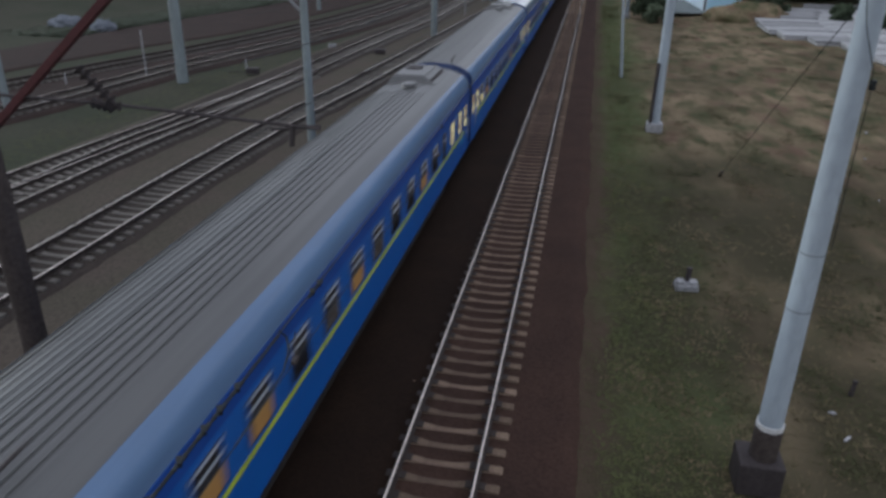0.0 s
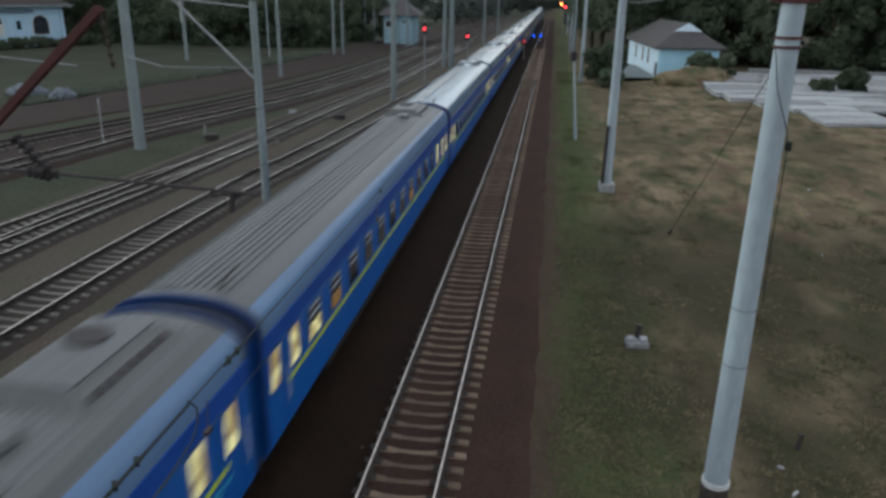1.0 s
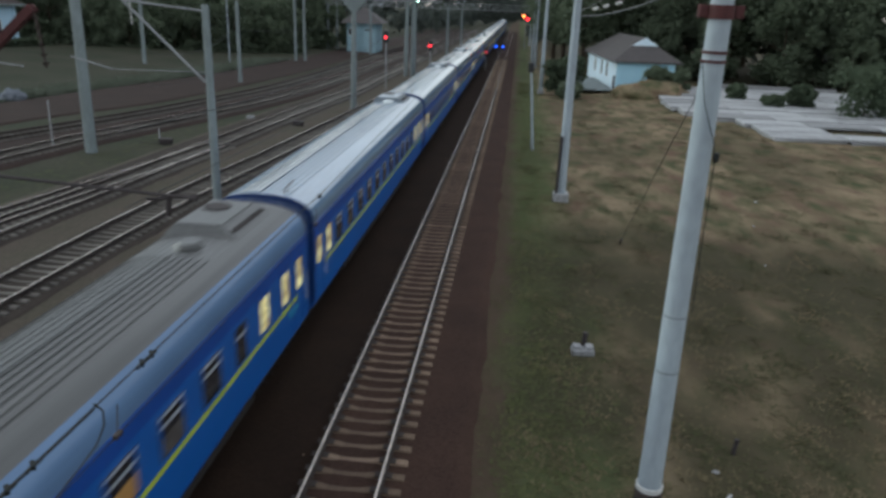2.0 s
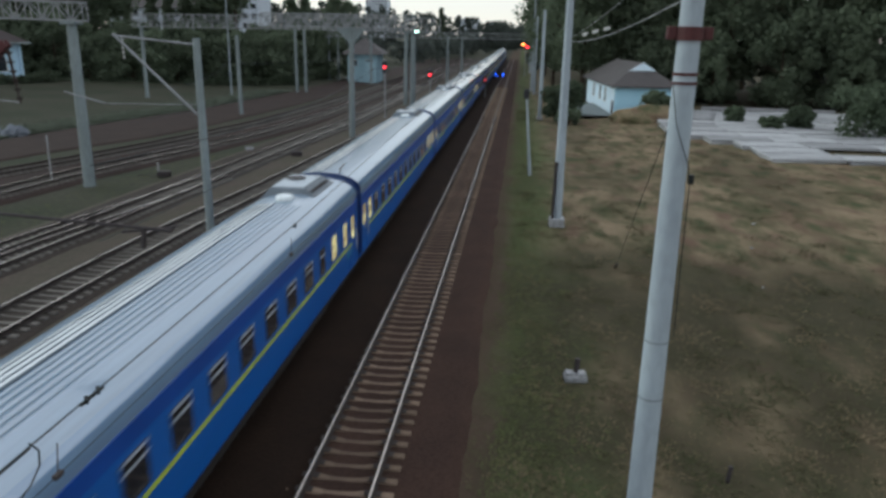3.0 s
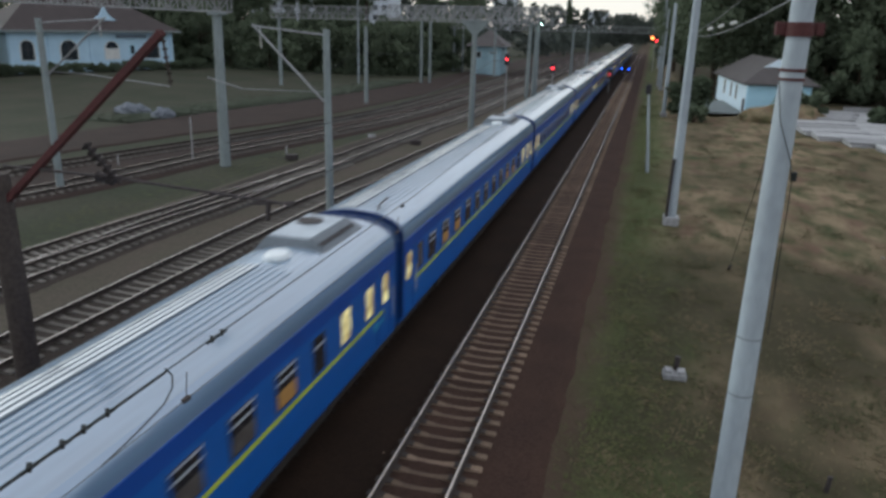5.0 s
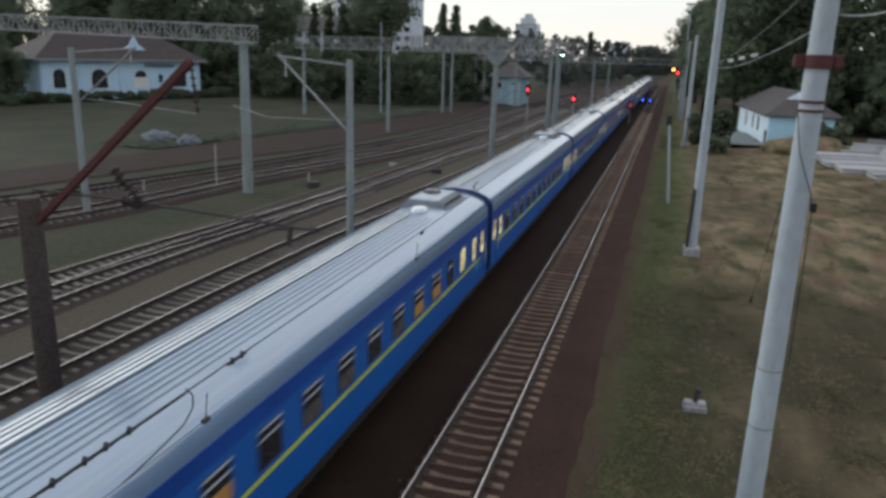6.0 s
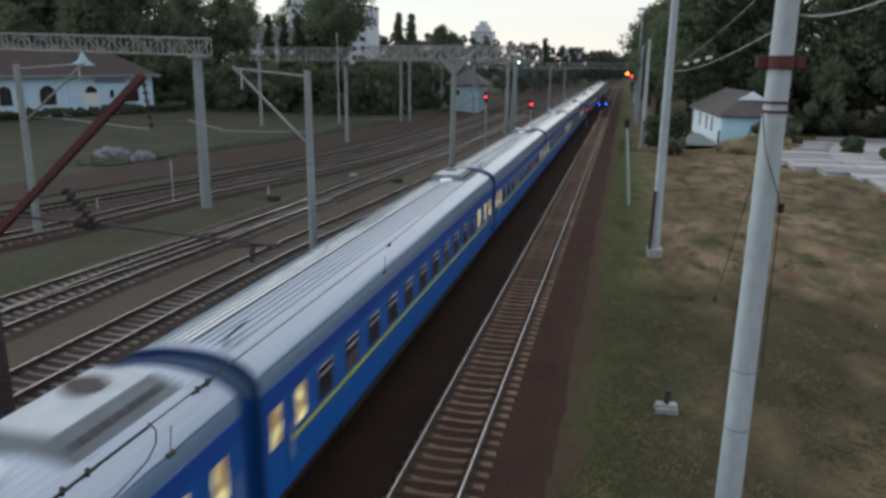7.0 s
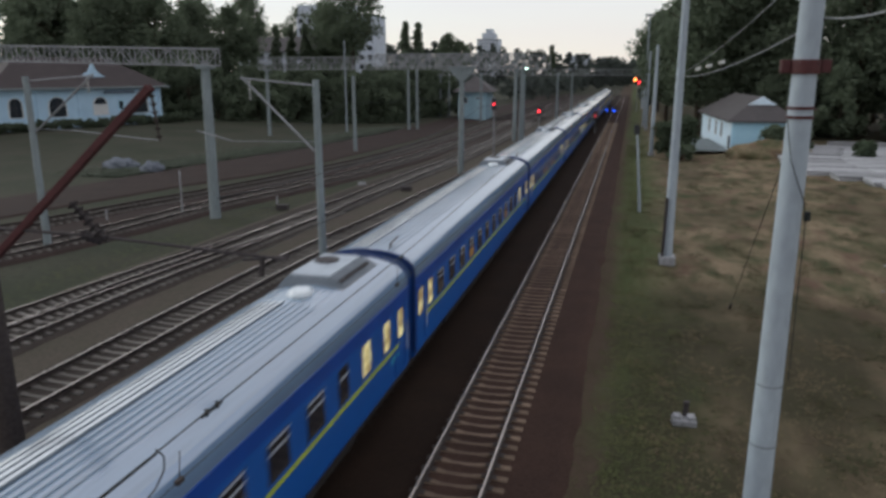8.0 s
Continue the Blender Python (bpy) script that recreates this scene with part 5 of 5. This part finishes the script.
# ---- concrete slabs lying by the wood ----
bm = bmesh.new()
box(bm, (0, 0, 0), (6.0, 3.0, 0.22), bevel=0.03)
SLAB_MESH = mesh_of("concrete_slab", bm, SLAB)
rng = random.Random(11)
spots = []
for j in range(12):
    y = 65.2 + 3.08 * j
    left = 28.0 - 5.6 * smoothstep(y, 69, 80) + 3.4 * smoothstep(y, 84, 101)
    for i in range(4 if 2 < j < 7 else 5):
        spots.append((left + 6.08 * i + rng.uniform(-0.08, 0.08), y + rng.uniform(-0.06, 0.06)))
for x, y in spots:
    z = max(ground_height(x + dx, y + dy) for dx in (-2.8, 0, 2.8, 6) for dy in (-1.3, 1.3)) + 0.06
    if rng.random() < 0.04:
        continue
    edge = x < 30 or y < 69
    for q in range(2 if edge else 1):
        tagged(part("concrete_slab", SLAB_MESH, None, m=pose(x + 0.1 * q, y + 0.1 * q, z + 0.12 - 0.24 * q, rng.uniform(-0.8, 0.8), rng.uniform(-0.8, 0.8), rng.uniform(-1.5, 1.5) + 4 * q)),
               "weathered pale concrete slab lying on the grass", "concrete slab", "slabs by the wood")
bm = bmesh.new()
box(bm, (0, 0, 0), (17, 0.35, 1.0), bevel=0.04)
tagged(part("concrete_beam", bm, SLAB, m=pose(37, 103.5, 0.5, 0, 0, -4)), "long pale concrete beam behind the slabs", "concrete beam")

bm = bmesh.new()
bmesh.ops.create_icosphere(bm, subdivisions=4, radius=1)
for v in bm.verts:
    k = 1 + 0.2 * noise.noise(v.co * 2.0) + 0.06 * noise.noise(v.co * 7)
    v.co = Vector((v.co.x * 4.6 * k, v.co.y * 3.6 * k, max(-0.4, v.co.z * 1.9 * k)))
tagged(part("earth_mound", bm, GRASS, m=pose(19.6, 91, 0.25), smooth=True), "low mound of earth and dry grass before the small house", "earth mound")

# ---- things on the grass and in the yard ----
ob = thing("cable_box", pose(5.82, 21.6, -0.42, 0, 0, 4), "pale concrete cable box with a dark stub on the grass", "cable box")
bm = bmesh.new()
box(bm, (0, 0, 0.08), (0.70, 0.45, 0.22), bevel=0.05)
part("base", bm, SLAB, ob)
for x in (-0.27, 0.27):
    bm = bmesh.new()
    box(bm, (x * 0.72, 0, 0.23), (0.24, 0.32, 0.12), bevel=0.05)
    part("cover", bm, SLAB, ob)
bm = bmesh.new()
rod(bm, (0.05, 0.2, 0.1), (0.08, 0.22, 0.62), 0.08, 0.09, seg=10)
part("stub", bm, DARKSTEEL, ob, "dark metal stub")

guy = thing("guy_wire", Matrix(), "thin dark guy wire anchored in the grass beside the mast", "guy wire")
part("wire", cable("", [(PX, PY, 9.1), (8.5, 33.4, -0.35)], 0.009, ""), WIRE, guy)
bm = bmesh.new()
rod(bm, (8.42, 32.6, 0.02), (8.5, 33.5, -0.42), 0.06, seg=8)
part("turnbuckle", bm, DARKSTEEL, guy)
bm = bmesh.new()
bmesh.ops.create_icosphere(bm, subdivisions=1, radius=0.11)
LITTER = mesh_of("litter", bm, SLAB)
rng = random.Random(3)
for x, y in [(15.9, 37.9), (17.5, 43), (14.5, 31.5), (8.45, 15.7), (8.52, 14.8)]:
    big = rng.random()
    tagged(part("litter", LITTER, None, m=pose(x, y, ground_height(x, y) + 0.03, rng.uniform(0, 90), 0, rng.uniform(0, 360)) @ Matrix.Diagonal((0.7 + big, 0.5, 0.35, 1))),
           "small pale scrap of litter on the grass", "litter", "litter on the grass")
crate = thing("equipment_box", pose(-19.9, 62.8, -0.42, 0, 0, 10), "small pale equipment box beside the siding rails", "equipment box")
bm = bmesh.new()
box(bm, (0, 0, 0.18), (0.6, 0.35, 0.3), bevel=0.04)
part("case", bm, SLAB, crate)
bm = bmesh.new()
box(bm, (0, 0, 0.355), (0.66, 0.4, 0.05), bevel=0.02)
part("lid", bm, SLAB, crate)
stub = thing("ground_stake", pose(9.1, 16.6, -0.45), "short dark stake standing in the grass", "stake")
bm = bmesh.new()
rod(bm, (0, 0, 0), (0.04, 0.02, 0.42), 0.06, 0.05, seg=8)
box(bm, (0.04, 0.02, 0.43), (0.1, 0.1, 0.06), bevel=0.01)
part("post", bm, DARKSTEEL, stub)
for x, y in ((-21.4, 49.8), (-14.9, 60.5)):
    ob = thing("point_machine", pose(x, y, -0.3, 0, 0, 12), "dark point machine beside the yard rails", "point machine", "point machines")
    bm = bmesh.new()
    box(bm, (0, 0, 0.2), (0.9, 0.5, 0.42), bevel=0.06)
    part("case", bm, DARKSTEEL, ob)
    bm = bmesh.new()
    rod(bm, (-0.4, 0, 0.1), (-1.8, 0, 0.1), 0.03, seg=6)
    part("rod", bm, DARKSTEEL, ob)
for x, y, h in ((-27.8, 46.5, 3.3), (-31.5, 43.0, 0.9), (-23.0, 52, 0.7)):
    ob = thing("marker_stake", pose(x, y, -0.4), "thin pale marker stake in the yard", "marker stake", "marker stakes")
    bm = bmesh.new()
    rod(bm, (0, 0, -0.1), (0.05, 0, h), 0.05, seg=8)
    part("stake", bm, SLAB, ob)
for x, y, w in ((-50.6, 69, 4.4), (-45.3, 67.2, 2.4)):
    bm = bmesh.new()
    bmesh.ops.create_icosphere(bm, subdivisions=4, radius=1)
    for v in bm.verts:
        k = 1 + 0.22 * noise.noise(v.co * 2.2) + 0.10 * noise.noise(v.co * 6)
        v.co = Vector((v.co.x * w / 2 * k, v.co.y * 1.2 * k, max(-0.3, v.co.z * 1.0 * k)))
    tagged(part("rubble", bm, RUBBLE, m=pose(x, y, ground_height(x, y) + 0.05), smooth=False), "pale heap of rubble on the grass verge", "rubble heap", "rubble heaps")

# ---- grass ----
def tufts(name, n, seed, mat, place, size, label):
    rr = np.random.default_rng(seed)
    verts, faces = [], []
    k = 0
    while k < n:
        x, y = place(rr)
        z = ground_height(x, y) - 0.02
        for b in range(5):
            a, h = rr.uniform(0, 6.28), size * rr.uniform(0.5, 1.4)
            dx, dy = math.cos(a), math.sin(a)
            w = 0.022 + 0.02 * rr.random()
            ox, oy = rr.uniform(-0.12, 0.12, 2)
            i = len(verts)
            verts += [(x + ox - dy * w, y + oy + dx * w, z), (x + ox + dy * w, y + oy - dx * w, z), (x + ox + dx * h, y + oy + dy * h, z + h * 0.42)]
            faces.append((i, i + 1, i + 2))
        k += 1
    me = bpy.data.meshes.new(name)
    me.from_pydata(verts, [], faces)
    me.materials.append(mat)
    tagged(new(name, me), label, "grass", kind="stuff")


def near_field(rr):
    y = 9 + 70 * rr.random() ** 1.6
    return 4.0 + (6 + y * 0.5) * rr.random(), y


def verge(rr):
    y = 9 + 100 * rr.random() ** 1.4
    return 3.1 + 0.7 * rr.random() + abs(rr.normal()) * 1.3, y


def strip(rr):
    y = 16 + 45 * rr.random()
    return catmull(TRACK_YARD_B, y) + rr.choice([2.4, 3.0, -4.2, -5.2, -6.0]) + rr.normal() * 0.6, y


def ballast_side(rr):
    y = 9 + 80 * rr.random() ** 1.4
    return 2.62 + 0.75 * rr.random() ** 1.3 + 0.15 * math.sin(y * 1.3), y


def far_verge(rr):
    y = 62 + 68 * rr.random()
    return catmull([(43, -47.5), (75, -42.5), (98, -38.5), (139, -36), (330, -34)], y) - 0.6 - abs(rr.normal()) * 3.2, y


def clumped(seed, n, reach):
    """Places that gather in clumps."""
    cr = np.random.default_rng(seed)
    spots = [near_field(cr) for _ in range(n)]

    def place(rr):
        x, y = spots[rr.integers(n)]
        return x + rr.normal() * reach, y + rr.normal() * reach * 1.5
    return place


tufts("dark_grass", 12000, 75, DARKBLADE, clumped(5, 420, 0.30), 0.14, "dark green clumps in the rough grass")
tufts("straw_grass", 9000, 76, STRAW, clumped(6, 300, 0.34), 0.13, "straw-coloured clumps in the rough grass")
tufts("dry_grass", 9000, 71, BLADE, near_field, 0.12, "dry yellowed grass on the slope")
tufts("green_grass", 9000, 72, GREENBLADE, verge, 0.13, "greener grass along the ballast edge")
tufts("edge_weeds", 5200, 77, EDGEWEED, ballast_side, 0.09, "brown dusty weeds along the ballast edge")
tufts("verge_weeds", 5200, 78, WEED, far_verge, 0.75, "tall grey-green weeds on the verge beyond the sidings")
tufts("yard_grass", 3500, 73, GREENBLADE, strip, 0.10, "thin green grass between the yard tracks")


# ---- the train runs towards the camera ----
def motions():
    for i, c in enumerate(TRAIN):
        rows = []
        for k in range(17):
            t = k / 2
            rows.append((t, pose(-4.1, 31 + COACH * (i - 2) - 18.85 * t + 0.12 * t * t, 0)))
        walk(c, rows)


motions()
